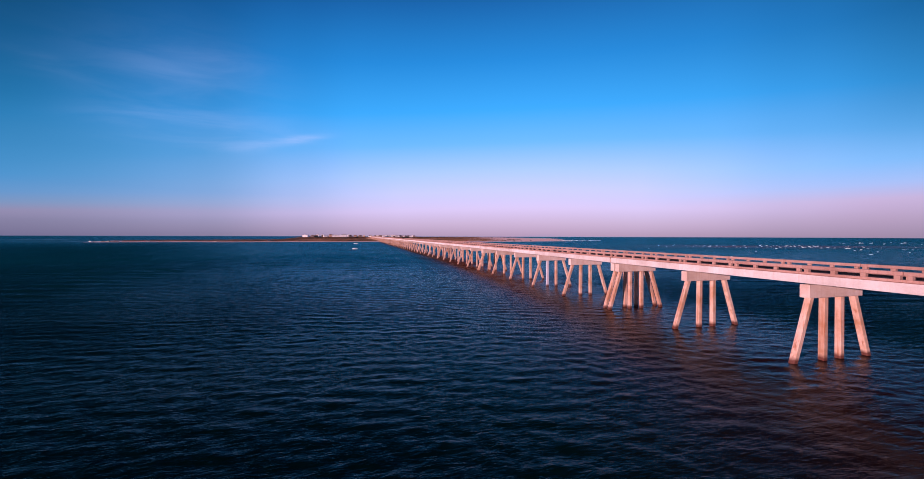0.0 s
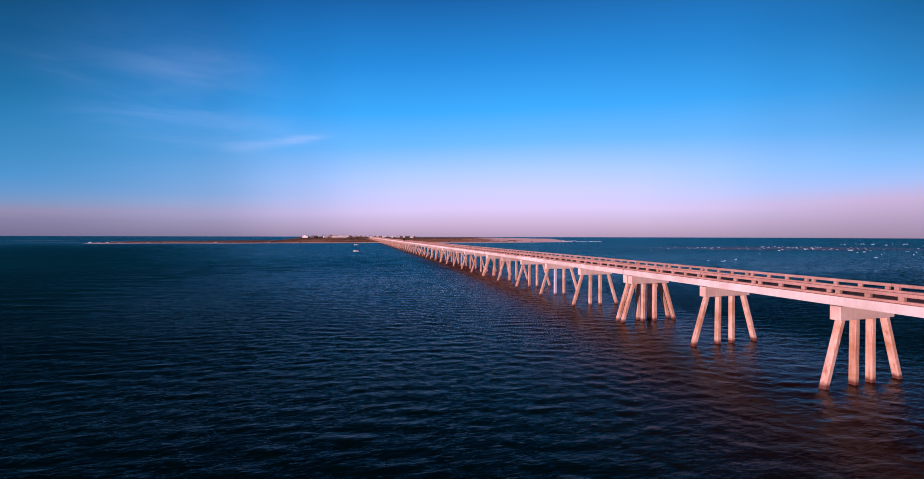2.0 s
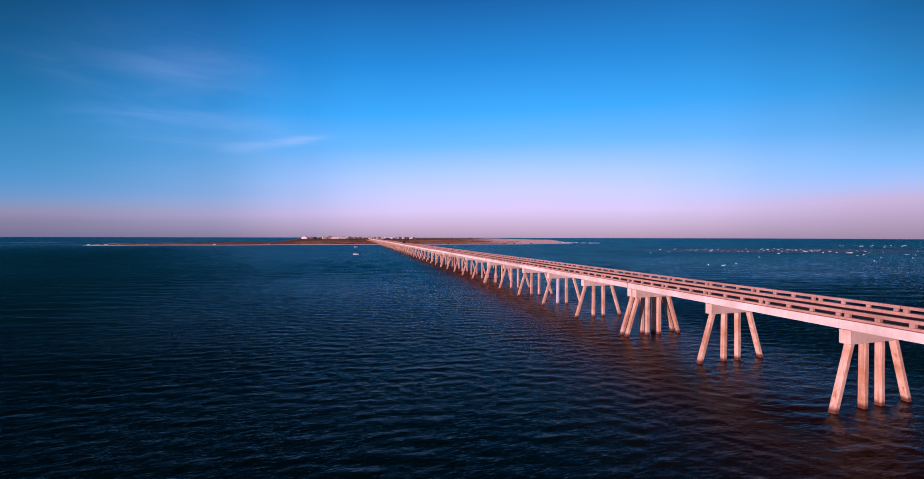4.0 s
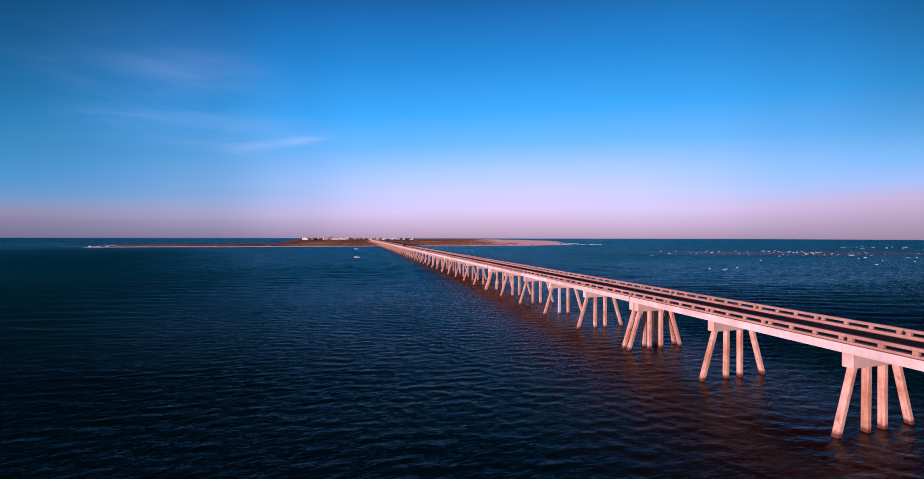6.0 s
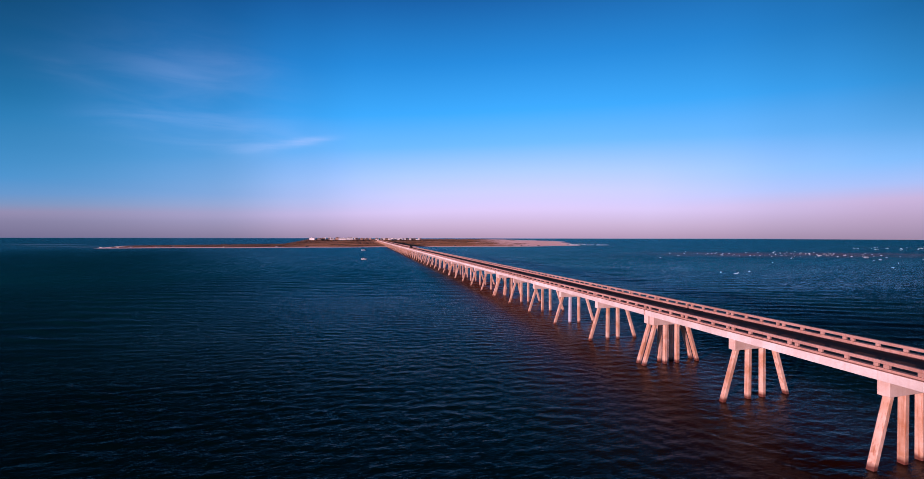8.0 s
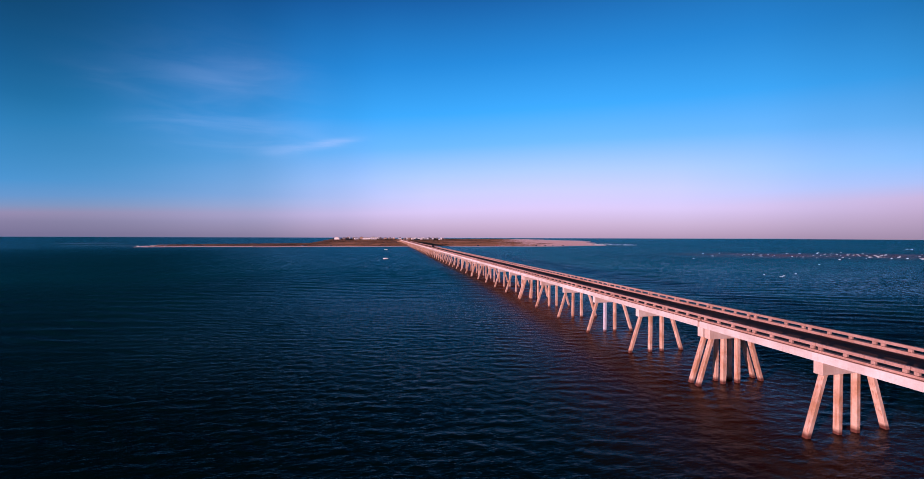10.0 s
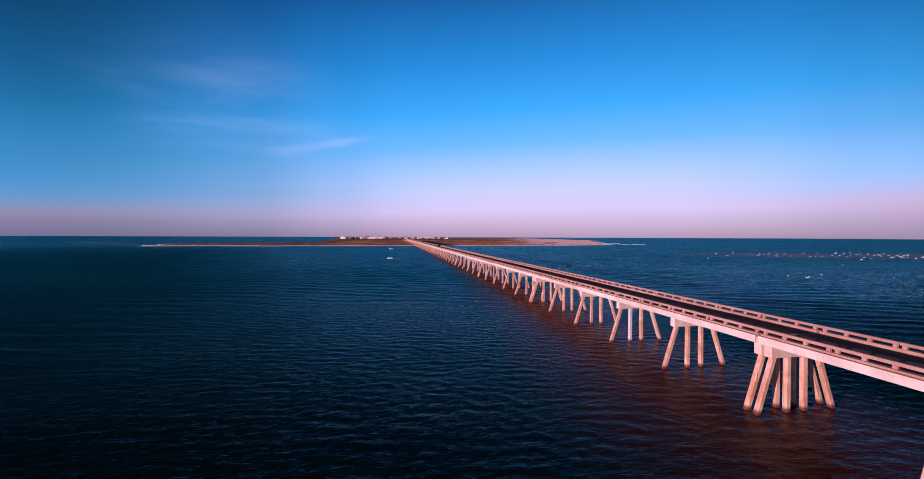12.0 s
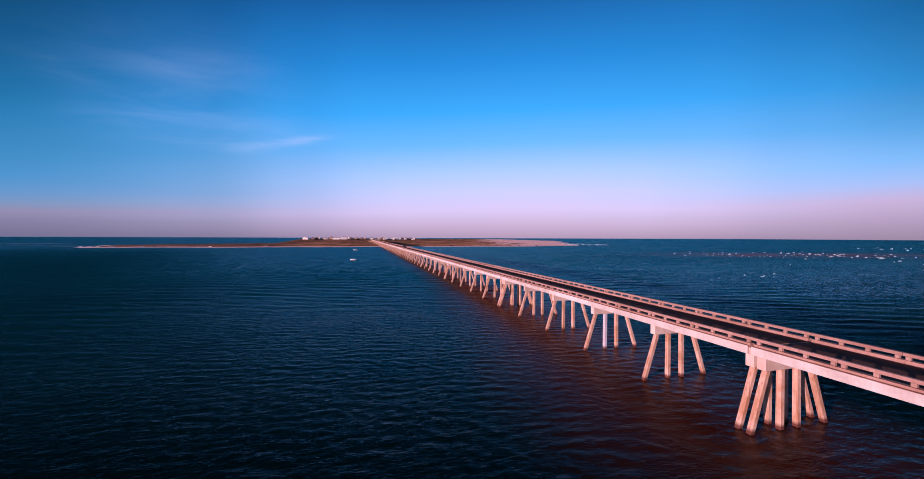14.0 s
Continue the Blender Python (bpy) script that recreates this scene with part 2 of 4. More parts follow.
def make_water():
    m, nt, b = material("sea_water", 0.07, 0.0, 0.34)
    b.inputs["IOR"].default_value = 1.33
    v = coords(nt)
    turn = nt.nodes.new("ShaderNodeMapping")
    turn.inputs["Rotation"].default_value = (0, 0, radians(14))
    turn.inputs["Scale"].default_value = (0.5, 1.25, 1)
    nt.links.new(v, turn.inputs[0])
    xyz = nt.nodes.new("ShaderNodeSeparateXYZ")
    nt.links.new(v, xyz.inputs[0])
    x, y = xyz.outputs[0], xyz.outputs[1]

    def m_(op, a, c=None, clamp=False):
        return math_node(nt, op, a, c, clamp)

    def rise(value, lo, hi):
        """0 at lo, 1 at hi."""
        return m_("DIVIDE", m_("SUBTRACT", value, lo), hi - lo, True)

    # body colour: dark nearby, paler far off; distant sky sheen is painted in
    body_noise = noise_node(nt, v, 0.012, 4, 0.6)
    deep = ramp_node(nt, body_noise, [(0.35, BODY_NEAR[0]), (0.7, BODY_NEAR[1])])
    body_far = ramp_node(nt, body_noise, [(0.35, BODY_FAR[0]), (0.7, BODY_FAR[1])])
    col = mix_node(nt, rise(y, 8.0, 158.0), deep, body_far)
    # brown reflection of the bridge, painted into the water colour along the piers
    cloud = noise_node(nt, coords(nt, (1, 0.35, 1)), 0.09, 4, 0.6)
    # the painted strip narrows towards the island, as the bridge's reflection does
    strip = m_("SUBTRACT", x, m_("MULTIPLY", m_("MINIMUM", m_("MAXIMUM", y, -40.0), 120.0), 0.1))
    band = m_("MULTIPLY", rise(m_("ADD", strip, m_("MULTIPLY", m_("SUBTRACT", cloud, 0.5), 7.0)), *REFLECTION_EDGE), m_("SUBTRACT", 1.0, rise(x, 7.0, 20.0)))
    bridge_reflection = m_("MULTIPLY", band, m_("ADD", m_("MULTIPLY", cloud, 0.5), 0.65))
    col = mix_node(nt, bridge_reflection, col, mix_node(nt, rise(y, -20.0, 65.0), REFLECTION_NEAR, REFLECTION_FAR))
    # the sand bar shows brown through the breakers out in the inlet
    # placed by distance ahead of the camera and to its right
    view_depth = m_("ADD", m_("MULTIPLY", m_("ADD", x, 33.0), 0.247), m_("MULTIPLY", m_("ADD", y, 28.0), 0.969))
    along = m_("SUBTRACT", m_("MULTIPLY", m_("ADD", x, 33.0), 0.969), m_("MULTIPLY", m_("ADD", y, 28.0), 0.247))
    ridge = m_("SUBTRACT", 1.0, m_("DIVIDE", m_("ABSOLUTE", m_("ADD", m_("SUBTRACT", view_depth, 400.0), m_("MULTIPLY", m_("SUBTRACT", cloud, 0.5), 160.0))), 75.0, True))
    ridge = m_("MULTIPLY", ridge, m_("MULTIPLY", rise(along, 170.0, 280.0), m_("SUBTRACT", 1.0, rise(along, 430.0, 600.0))))
    bar_break = noise_node(nt, coords(nt, (0.35, 1.0, 1)), 0.06, 5, 0.65, 0.5)
    col = mix_node(nt, m_("MULTIPLY", ridge, rise(bar_break, 0.34, 0.52)), col, (0.12, 0.050, 0.046))
    # pale shoals just awash off the western point
    for sx, sy, ax, ay in ((-700.0, 985.0, 75.0, 55.0), (-545.0, 775.0, 75.0, 16.0), (-470.0, 715.0, 30.0, 12.0)):
        ex, ey = m_("DIVIDE", m_("SUBTRACT", x, sx), ax), m_("DIVIDE", m_("SUBTRACT", y, sy), ay)
        near_sand = m_("SUBTRACT", 1.0, m_("ADD", m_("MULTIPLY", ex, ex), m_("MULTIPLY", ey, ey)), True)
        col = mix_node(nt, m_("MULTIPLY", near_sand, rise(bar_break, 0.34, 0.6)), col, (0.26, 0.36, 0.42))
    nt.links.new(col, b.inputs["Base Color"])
    # ripples on the waves
    gust = noise_node(nt, turn.outputs[0], 0.05, 4, 0.6, 0.4)
    chop = m_("ADD", m_("MULTIPLY", gust, 1.1), 0.35)
    h = m_("MULTIPLY", m_("ADD", noise_node(nt, turn.outputs[0], 2.6, 4, 0.6, 0.5), m_("MULTIPLY", noise_node(nt, turn.outputs[0], 6.5, 3, 0.6, 0.3), 0.3)), chop)
    bp = add_bump(nt, b, h, 1.0, 0.06)
    # normals lean towards the camera to suit its view; facets flatten along the piers
    by_piers = m_("MULTIPLY", rise(strip, -24.0, -9.0), m_("SUBTRACT", 1.0, rise(x, 9.0, 16.0)))
    by_piers = m_("MULTIPLY", by_piers, m_("SUBTRACT", 1.0, m_("MULTIPLY", rise(y, 60.0, 220.0), 0.6)))
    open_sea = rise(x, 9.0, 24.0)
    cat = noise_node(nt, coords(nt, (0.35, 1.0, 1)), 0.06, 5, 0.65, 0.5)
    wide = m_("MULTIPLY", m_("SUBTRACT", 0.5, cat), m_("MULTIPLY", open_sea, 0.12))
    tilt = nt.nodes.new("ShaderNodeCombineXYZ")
    lean = m_("ADD", m_("MULTIPLY", by_piers, LEAN_PIERS - LEAN), m_("MULTIPLY", open_sea, LEAN_OPEN[1] - LEAN))
    # more lean far off and westwards darkens the water to fit the view
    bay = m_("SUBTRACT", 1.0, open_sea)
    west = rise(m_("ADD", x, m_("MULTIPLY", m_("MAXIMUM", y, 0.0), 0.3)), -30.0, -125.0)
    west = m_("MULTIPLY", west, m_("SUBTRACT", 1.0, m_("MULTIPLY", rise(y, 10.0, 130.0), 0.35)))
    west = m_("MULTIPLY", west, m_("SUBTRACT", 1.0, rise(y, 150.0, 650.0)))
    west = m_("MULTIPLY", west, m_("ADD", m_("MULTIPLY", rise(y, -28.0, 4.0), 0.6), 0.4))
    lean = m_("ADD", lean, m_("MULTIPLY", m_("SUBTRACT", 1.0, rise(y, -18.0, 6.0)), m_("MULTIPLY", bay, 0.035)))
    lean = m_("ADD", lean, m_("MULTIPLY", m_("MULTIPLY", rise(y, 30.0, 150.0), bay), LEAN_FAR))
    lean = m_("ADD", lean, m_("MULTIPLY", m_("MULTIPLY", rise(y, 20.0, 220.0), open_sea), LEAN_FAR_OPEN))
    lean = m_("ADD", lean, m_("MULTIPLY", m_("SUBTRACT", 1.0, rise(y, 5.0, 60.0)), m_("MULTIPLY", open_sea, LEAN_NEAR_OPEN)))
    lean = m_("ADD", lean, m_("MULTIPLY", m_("MULTIPLY", rise(y, 20.0, 90.0), by_piers), LEAN_PIERS_FAR))
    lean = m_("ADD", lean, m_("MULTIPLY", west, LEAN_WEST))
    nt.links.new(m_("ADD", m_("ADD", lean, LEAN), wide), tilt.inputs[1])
    nt.links.new(m_("ADD", m_("ADD", m_("MULTIPLY", open_sea, LEAN_OPEN[0]), m_("MULTIPLY", by_piers, -0.075)), m_("MULTIPLY", west, 0.08)), tilt.inputs[0])
    # past the reach of the modelled waves the facets grow to their size
    out_x = m_("MAXIMUM", rise(x, 60.0, 120.0), rise(m_("MULTIPLY", x, -1.0), 85.0, 160.0))
    out = m_("MAXIMUM", out_x, rise(y, 80.0, 190.0))
    crests = nt.nodes.new("ShaderNodeMapping")
    crests.inputs["Rotation"].default_value = (0, 0, radians(-24))
    crests.inputs["Scale"].default_value = (0.62, 0.34, 1)
    nt.links.new(v, crests.inputs[0])
    far = nt.nodes.new("ShaderNodeVectorMath")
    nt.links.new(facets(nt, turn.outputs[0], ((2.6, 0.6), (1.2, 0.65), (0.5, 0.24), (0.16, 0.07)), (0.6, 1.0), (0, 0, 0)), far.inputs[0])
    nt.links.new(facets(nt, crests.outputs[0], ((1.0, 0.46),), (0.6, 1.0), (0, 0, 0)), far.inputs[1])
    near = facets(nt, turn.outputs[0], ((5.5, 0.5), (2.4, 0.5), (1.1, 0.2)), (0.6, 1.0), (0, 0, 0))
    mix = nt.nodes.new("ShaderNodeMix")
    mix.data_type = "VECTOR"
    nt.links.new(out, mix.inputs[0])
    nt.links.new(near, mix.inputs[4])
    nt.links.new(far.outputs[0], mix.inputs[5])
    facet_scale = m_("ADD", m_("SUBTRACT", 0.72, m_("MULTIPLY", by_piers, 0.30)), m_("MULTIPLY", open_sea, 0.22))
    scaled = nt.nodes.new("ShaderNodeVectorMath")
    scaled.operation = "SCALE"
    nt.links.new(mix.outputs[1], scaled.inputs[0])
    nt.links.new(facet_scale, scaled.inputs["Scale"])
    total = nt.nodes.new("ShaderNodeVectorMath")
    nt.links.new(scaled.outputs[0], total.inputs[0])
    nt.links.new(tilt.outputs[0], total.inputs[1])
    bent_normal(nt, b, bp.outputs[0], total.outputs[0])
    return m


BODY_NEAR = ((0.0002, 0.0046, 0.0046), (0.0004, 0.0076, 0.0076))
BODY_FAR = ((0.0004, 0.051, 0.074), (0.0008, 0.076, 0.105))
REFLECTION_NEAR, REFLECTION_FAR, REFLECTION_EDGE = (0.0150, 0.0032, 0.0022), (0.105, 0.026, 0.014), (-21.0, -4.0)
LEAN, LEAN_PIERS, LEAN_WEST, LEAN_OPEN = -0.138, -0.10, -0.24, (-0.155, -0.055)
LEAN_PIERS_FAR, LEAN_FAR, LEAN_FAR_OPEN, LEAN_NEAR_OPEN = -0.07, -0.085, -0.13, -0.15
M_WATER = make_water()


def make_land():
    m, nt, b = material("dry_grass_ground", 0.95, 0.0, 0.2)
    v = coords(nt)
    a = noise_node(nt, v, 0.012, 6, 0.62)
    c = noise_node(nt, v, 0.09, 5, 0.6)
    col = ramp_node(nt, a, [(0.32, (0.15, 0.072, 0.038)), (0.5, (0.26, 0.135, 0.078)), (0.66, (0.42, 0.24, 0.18))])
    col = mix_node(nt, math_node(nt, "MULTIPLY", c, 0.4), col, (0.13, 0.085, 0.03))
    sep = nt.nodes.new("ShaderNodeSeparateXYZ")
    nt.links.new(v, sep.inputs[0])
    # dark marsh grass on the low spit to the west
    marsh = math_node(nt, "DIVIDE", math_node(nt, "SUBTRACT", -110.0, sep.outputs[0]), 120.0, True)
    col = mix_node(nt, math_node(nt, "MULTIPLY", marsh, 0.8), col, (0.078, 0.042, 0.030))
    # bare sand: the strand, and the open point to the east
    beach = ramp_node(nt, math_node(nt, "ADD", sep.outputs[2], math_node(nt, "MULTIPLY", a, -0.5)), [(0.22, (1, 1, 1)), (0.36, (0, 0, 0))])
    # marsh grows down to the water behind the spit
    wet = math_node(nt, "MULTIPLY", marsh, math_node(nt, "DIVIDE", math_node(nt, "SUBTRACT", sep.outputs[1], 760.0), 60.0, True))
    beach = math_node(nt, "MULTIPLY", beach, math_node(nt, "SUBTRACT", 1.0, wet))
    point = math_node(nt, "ADD", math_node(nt, "DIVIDE", math_node(nt, "SUBTRACT", sep.outputs[0], math_node(nt, "MULTIPLY", sep.outputs[1], 0.3)), 160), math_node(nt, "MULTIPLY", a, 1.6))
    bare = math_node(nt, "MULTIPLY", math_node(nt, "SUBTRACT", math_node(nt, "ADD", point, math_node(nt, "MULTIPLY", math_node(nt, "SUBTRACT", c, 0.5), 2.6)), 0.78), 2.0, True)
    sand = ramp_node(nt, c, [(0.3, (0.52, 0.40, 0.43)), (0.7, (0.74, 0.60, 0.66))])
    col = mix_node(nt, math_node(nt, "MAXIMUM", beach, bare), col, sand)
    nt.links.new(col, b.inputs["Base Color"])
    geo = nt.nodes.new("ShaderNodeNewGeometry")
    # normals lean towards the sun, so the low light brightens the ground
    bent_normal(nt, b, geo.outputs["Normal"], facets(nt, v, ((0.5, 0.7), (0.08, 0.7)), (1.0, 1.0), (-0.34, -0.18, 0)))
    return m


M_LAND = make_land()


# ---- small mesh tools ----
def box(bm, x0, x1, y0, y1, z0, z1, bevel=0.0):
    vs = [bm.verts.new(p) for p in ((x0, y0, z0), (x1, y0, z0), (x1, y1, z0), (x0, y1, z0), (x0, y0, z1), (x1, y0, z1), (x1, y1, z1), (x0, y1, z1))]
    fs = [bm.faces.new([vs[i] for i in q]) for q in ((3, 2, 1, 0), (4, 5, 6, 7), (0, 1, 5, 4), (1, 2, 6, 5), (2, 3, 7, 6), (3, 0, 4, 7))]
    if bevel:
        edges = {e for f in fs for e in f.edges}
        bmesh.ops.bevel(bm, geom=list(edges), offset=bevel, segments=1, affect="EDGES")


def prism(bm, section, y0, y1):
    """A section of (x, z) points, counter-clockwise seen from -y, drawn out along y."""
    a = [bm.verts.new((x, y0, z)) for x, z in section]
    b = [bm.verts.new((x, y1, z)) for x, z in section]
    n = len(section)
    bm.faces.new(a)
    bm.faces.new(b[::-1])
    for i in range(n):
        j = (i + 1) % n
        bm.faces.new((a[j], a[i], b[i], b[j]))


def mesh_of(name, bm, *mats):
    bmesh.ops.recalc_face_normals(bm, faces=bm.faces)
    me = bpy.data.meshes.new(name)
    bm.to_mesh(me)
    bm.free()
    for m in mats:
        me.materials.append(m)
    return me


def put(name, me, parent=None, m=None, label=""):
    ob = new(name, me)
    if parent is not None:
        ob.parent = parent
    if m is not None:
        ob.matrix_basis = m
    return tagged(ob, label)


def part(name, bm, mat, parent, label="", m=None):
    return put(name, mesh_of(name, bm, mat), parent, m, label)


# ---- sea ----
def graded(lo, hi, step, reach, below, above):
    """Even steps from lo to hi, then steps that grow by the two factors out to the reach."""
    sides = []
    for grow in (below, above):
        side, size, gone = [], step, 0.0
        while gone < reach:
            side.append(gone)
            size *= grow
            gone += size
        sides.append(side[1:])
    places = [lo - v for v in sides[0]] + list(np.arange(lo, hi, step)) + [hi + v for v in sides[1]]
    return np.array(sorted(set(np.clip(places, -reach, reach))))


def build_sea():
    xs, ys = graded(-62, 40, 0.23, 4900, 1.024, 1.026), graded(-34, 46, 0.23, 4900, 1.05, 1.013)
    X, Y = np.meshgrid(xs, ys)
    cell = np.maximum(*np.meshgrid(np.gradient(xs), np.gradient(ys)))
    Z = np.zeros_like(X)
    rng = np.random.RandomState(4)
    def swell(lam, spread, slope):
        ang = radians(74) + rng.normal(0, spread)
        k, ph = 2 * math.pi / lam, rng.uniform(0, 6.28)
        wob = 0.5 * np.sin(X * 0.55 / lam ** 0.9 + ph) + 0.5 * np.sin(Y * 0.4 / lam ** 0.9 - 2 * ph)
        return slope * np.clip((lam / cell - 2.4) / 1.4, 0, 1) / k * np.sin(k * (X * math.cos(ang) + Y * math.sin(ang)) + ph + 1.6 * wob)

    for i in range(44):
        Z += swell(0.62 * (2.6 / 0.62) ** (i / 43) * rng.uniform(0.96, 1.04), 0.42, WAVE_SLOPE)
    # longer waves where the mesh cells grow, away from the camera's foreground
    out = np.clip((cell - 0.35) / 0.6, 0, 1)
    for i in range(26):
        Z += out * swell(2.4 * 3.4 ** (i / 25) * rng.uniform(0.96, 1.04), 0.36, WAVE_SLOPE * 1.25)
    # crests a little sharper than troughs
    Z += 2.2 * (Z * Z - np.mean(Z * Z))
    nx, ny = len(xs), len(ys)
    idx = np.arange(nx * ny, dtype=np.int32).reshape(ny, nx)
    quads = np.stack([idx[:-1, :-1], idx[:-1, 1:], idx[1:, 1:], idx[1:, :-1]], -1).reshape(-1, 4)
    me = bpy.data.meshes.new("water")
    me.vertices.add(nx * ny)
    me.vertices.foreach_set("co", np.stack([X, Y, Z], -1).astype(np.float32).ravel())
    me.loops.add(quads.size)
    me.loops.foreach_set("vertex_index", quads.ravel())
    me.polygons.add(len(quads))
    me.polygons.foreach_set("loop_start", np.arange(0, quads.size, 4, dtype=np.int32))
    me.update(calc_edges=True)
    me.shade_smooth()
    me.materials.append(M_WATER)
    tagged(put("water", me), "deep blue choppy sea water in a wide inlet", "water", kind="structure")


WAVE_SLOPE = 0.018
build_sea()

# ---- bridge ----
SPAN, GAP, XC = 13.0, 1.12, 6.4
BLOCK = 5 * SPAN
JOINT = 0.875              # the expansion joint over the nearest twin bent
CAP_Z0, CAP_Z1 = 5.66, 6.85
EDGE_Z0, EDGE_Z1, ROAD_Z, RAIL_Z = 7.03, 7.79, 7.65, 8.54
PLINTH_Z = 7.97
HALF, HALF_FAR = 4.08, 4.36   # the deck's edges from the bents' middle
RAIL_XS = (-3.52, 3.80)     # near and far rail
SHORE_Y = 1150.0
JOINT_HALF = 0.15

bridge = tagged(new("road_bridge"), "long low concrete road bridge on battered piles over the sea", "bridge")
bridge.location = (XC, 0, 0)


def joints():
    return [JOINT + b * BLOCK for b in range(-2, 20)]


def pile_mesh(name, x0, x1, mat):
    """A square pile with chamfered corners from the cap down into the water, leaning from x1 (top) to x0 (water)."""
    bm = bmesh.new()
    w, c = 0.25, 0.05
    ring = [(-w + c, -w), (w - c, -w), (w, -w + c), (w, w - c), (w - c, w), (-w + c, w), (-w, w - c), (-w, -w + c)]
    zt, zb = CAP_Z0 + 0.03, -1.2
    rows = []
    for i in range(6):
        f = i / 5
        z = zt + (zb - zt) * f
        x = x1 + (x0 - x1) * (zt - z) / zt
        rows.append([bm.verts.new((x + a, b, z)) for a, b in ring])
    for a, b in zip(rows, rows[1:]):
        for i in range(8):
            bm.faces.new((a[i], a[(i + 1) % 8], b[(i + 1) % 8], b[i]))
    bm.faces.new(rows[-1])
    return mesh_of(name, bm, mat)


PILES = [(-4.61, -2.74), (-1.05, -1.01), (1.05, 1.01), (4.60, 2.74)]
pile_meshes = [pile_mesh("pile", a, b, M_PILE) for a, b in PILES]
jacket_mesh = pile_mesh("pile", *PILES[1], M_JACKET)
bm = bmesh.new()
box(bm, -3.36, 3.32, -0.40, 0.40, CAP_Z0, CAP_Z1, 0.04)
cap_mesh = mesh_of("pile_cap", bm, M_CAP)


def joined(name, pieces, mat, parent):
    """Many far pieces as one mesh: (mesh, x, y) each."""
    vs, fs, n = [], [], 0
    for me, x, y in pieces:
        vs += [(v.co.x + x, v.co.y + y, v.co.z) for v in me.vertices]
        fs += [[i + n for i in f.vertices] for f in me.polygons]
        n = len(vs)
    out = bpy.data.meshes.new(name)
    out.from_pydata(vs, [], fs)
    out.materials.append(mat)
    return tagged(put(name, out, parent), kind="stuff")


LAND_Y = 655.0             # past here the bridge runs on over the land
far_columns, far_beams = [], []


def bent(y, jacket=False):
    cap = put("pile_cap", cap_mesh, bridge, pose(0, y, 0))
    for i, me in enumerate(pile_meshes):
        if y > LAND_Y:
            far_columns.append((me, 0, y))
        elif jacket and i == 1:
            put("support_column", jacket_mesh, cap, label="column wrapped in a pale new jacket")
        else:
            put("support_column", me, cap)


bents = []
for J in joints():
    if J > SHORE_Y:
        break
    for y in (J - GAP / 2, J + GAP / 2, J + SPAN, J + 2 * SPAN, J + 3 * SPAN, J + 4 * SPAN):
        if y < SHORE_Y - 2 and y > -120:
            bents.append(y)
for y in bents:
    bent(y, jacket=abs(y - (JOINT + 2 * SPAN)) < 0.5)
joined("far_columns", far_columns, M_PILE, bridge)


def deck_section():
    h, g = HALF, HALF_FAR
    return [(-h, EDGE_Z0), (-h + 0.42, EDGE_Z0), (-h + 0.55, EDGE_Z0 + 0.22), (-2.9, EDGE_Z0 + 0.22), (-2.7, CAP_Z1 + 0.02), (2.7, CAP_Z1 + 0.02),
            (2.9, EDGE_Z0 + 0.22), (g - 0.55, EDGE_Z0 + 0.22), (g - 0.42, EDGE_Z0), (g, EDGE_Z0), (g, EDGE_Z1 - 0.03), (g - 0.03, EDGE_Z1), (g - 0.30, EDGE_Z1), (g - 0.32, PLINTH_Z), (g - 0.80, PLINTH_Z), (g - 0.88, ROAD_Z),
            (-h + 0.88, ROAD_Z), (-h + 0.80, PLINTH_Z), (-h + 0.32, PLINTH_Z), (-h + 0.30, EDGE_Z1), (-h + 0.03, EDGE_Z1), (-h, EDGE_Z1 - 0.03)]


def spans():
    """(start, end) of each span, joint by joint."""
    out = []
    js = joints()
    for a, b in zip(js, js[1:]):
        cuts = [a + JOINT_HALF] + [a + k * SPAN for k in range(1, 5)] + [b - JOINT_HALF]
        out += list(zip(cuts, cuts[1:]))
    return [(a, min(b, SHORE_Y)) for a, b in out if a < SHORE_Y - 3]


bm = bmesh.new()
box(bm, -0.14, 0.14, -0.15, 0.15, PLINTH_Z, RAIL_Z - 0.28, 0.03)
post_mesh = mesh_of("rail_post", bm, M_POSTC)
mesh_cache = {}


def span_meshes(length, start, end):
    """Deck, road and the two rail beams of a span; start, end: how far the rail runs on over an expansion joint."""
    key = (round(length, 2), start, end)
    if key not in mesh_cache:
        L = length
        bm = bmesh.new()
        prism(bm, deck_section(), 0.002, L - 0.002)
        bmesh.ops.recalc_face_normals(bm, faces=bm.faces)
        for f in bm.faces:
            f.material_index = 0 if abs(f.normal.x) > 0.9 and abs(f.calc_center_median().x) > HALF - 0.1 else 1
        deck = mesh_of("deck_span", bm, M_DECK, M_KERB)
        bm = bmesh.new()
        box(bm, -3.18, 3.46, 0.0, L, ROAD_Z + 0.004, ROAD_Z + 0.02)
        road = mesh_of("road_surface", bm, M_ASPHALT)
        beams = []
        for y0, y1 in ((0.015 - start, L / 2 - 0.015), (0.015, L / 2 - 0.015 + end)):
            bm = bmesh.new()
            box(bm, -0.17, 0.17, y0, y1, RAIL_Z - 0.28, RAIL_Z, 0.03)
            beams.append(mesh_of("rail_beam", bm, M_RAIL))
        mesh_cache[key] = (deck, road, beams)
    return mesh_cache[key]


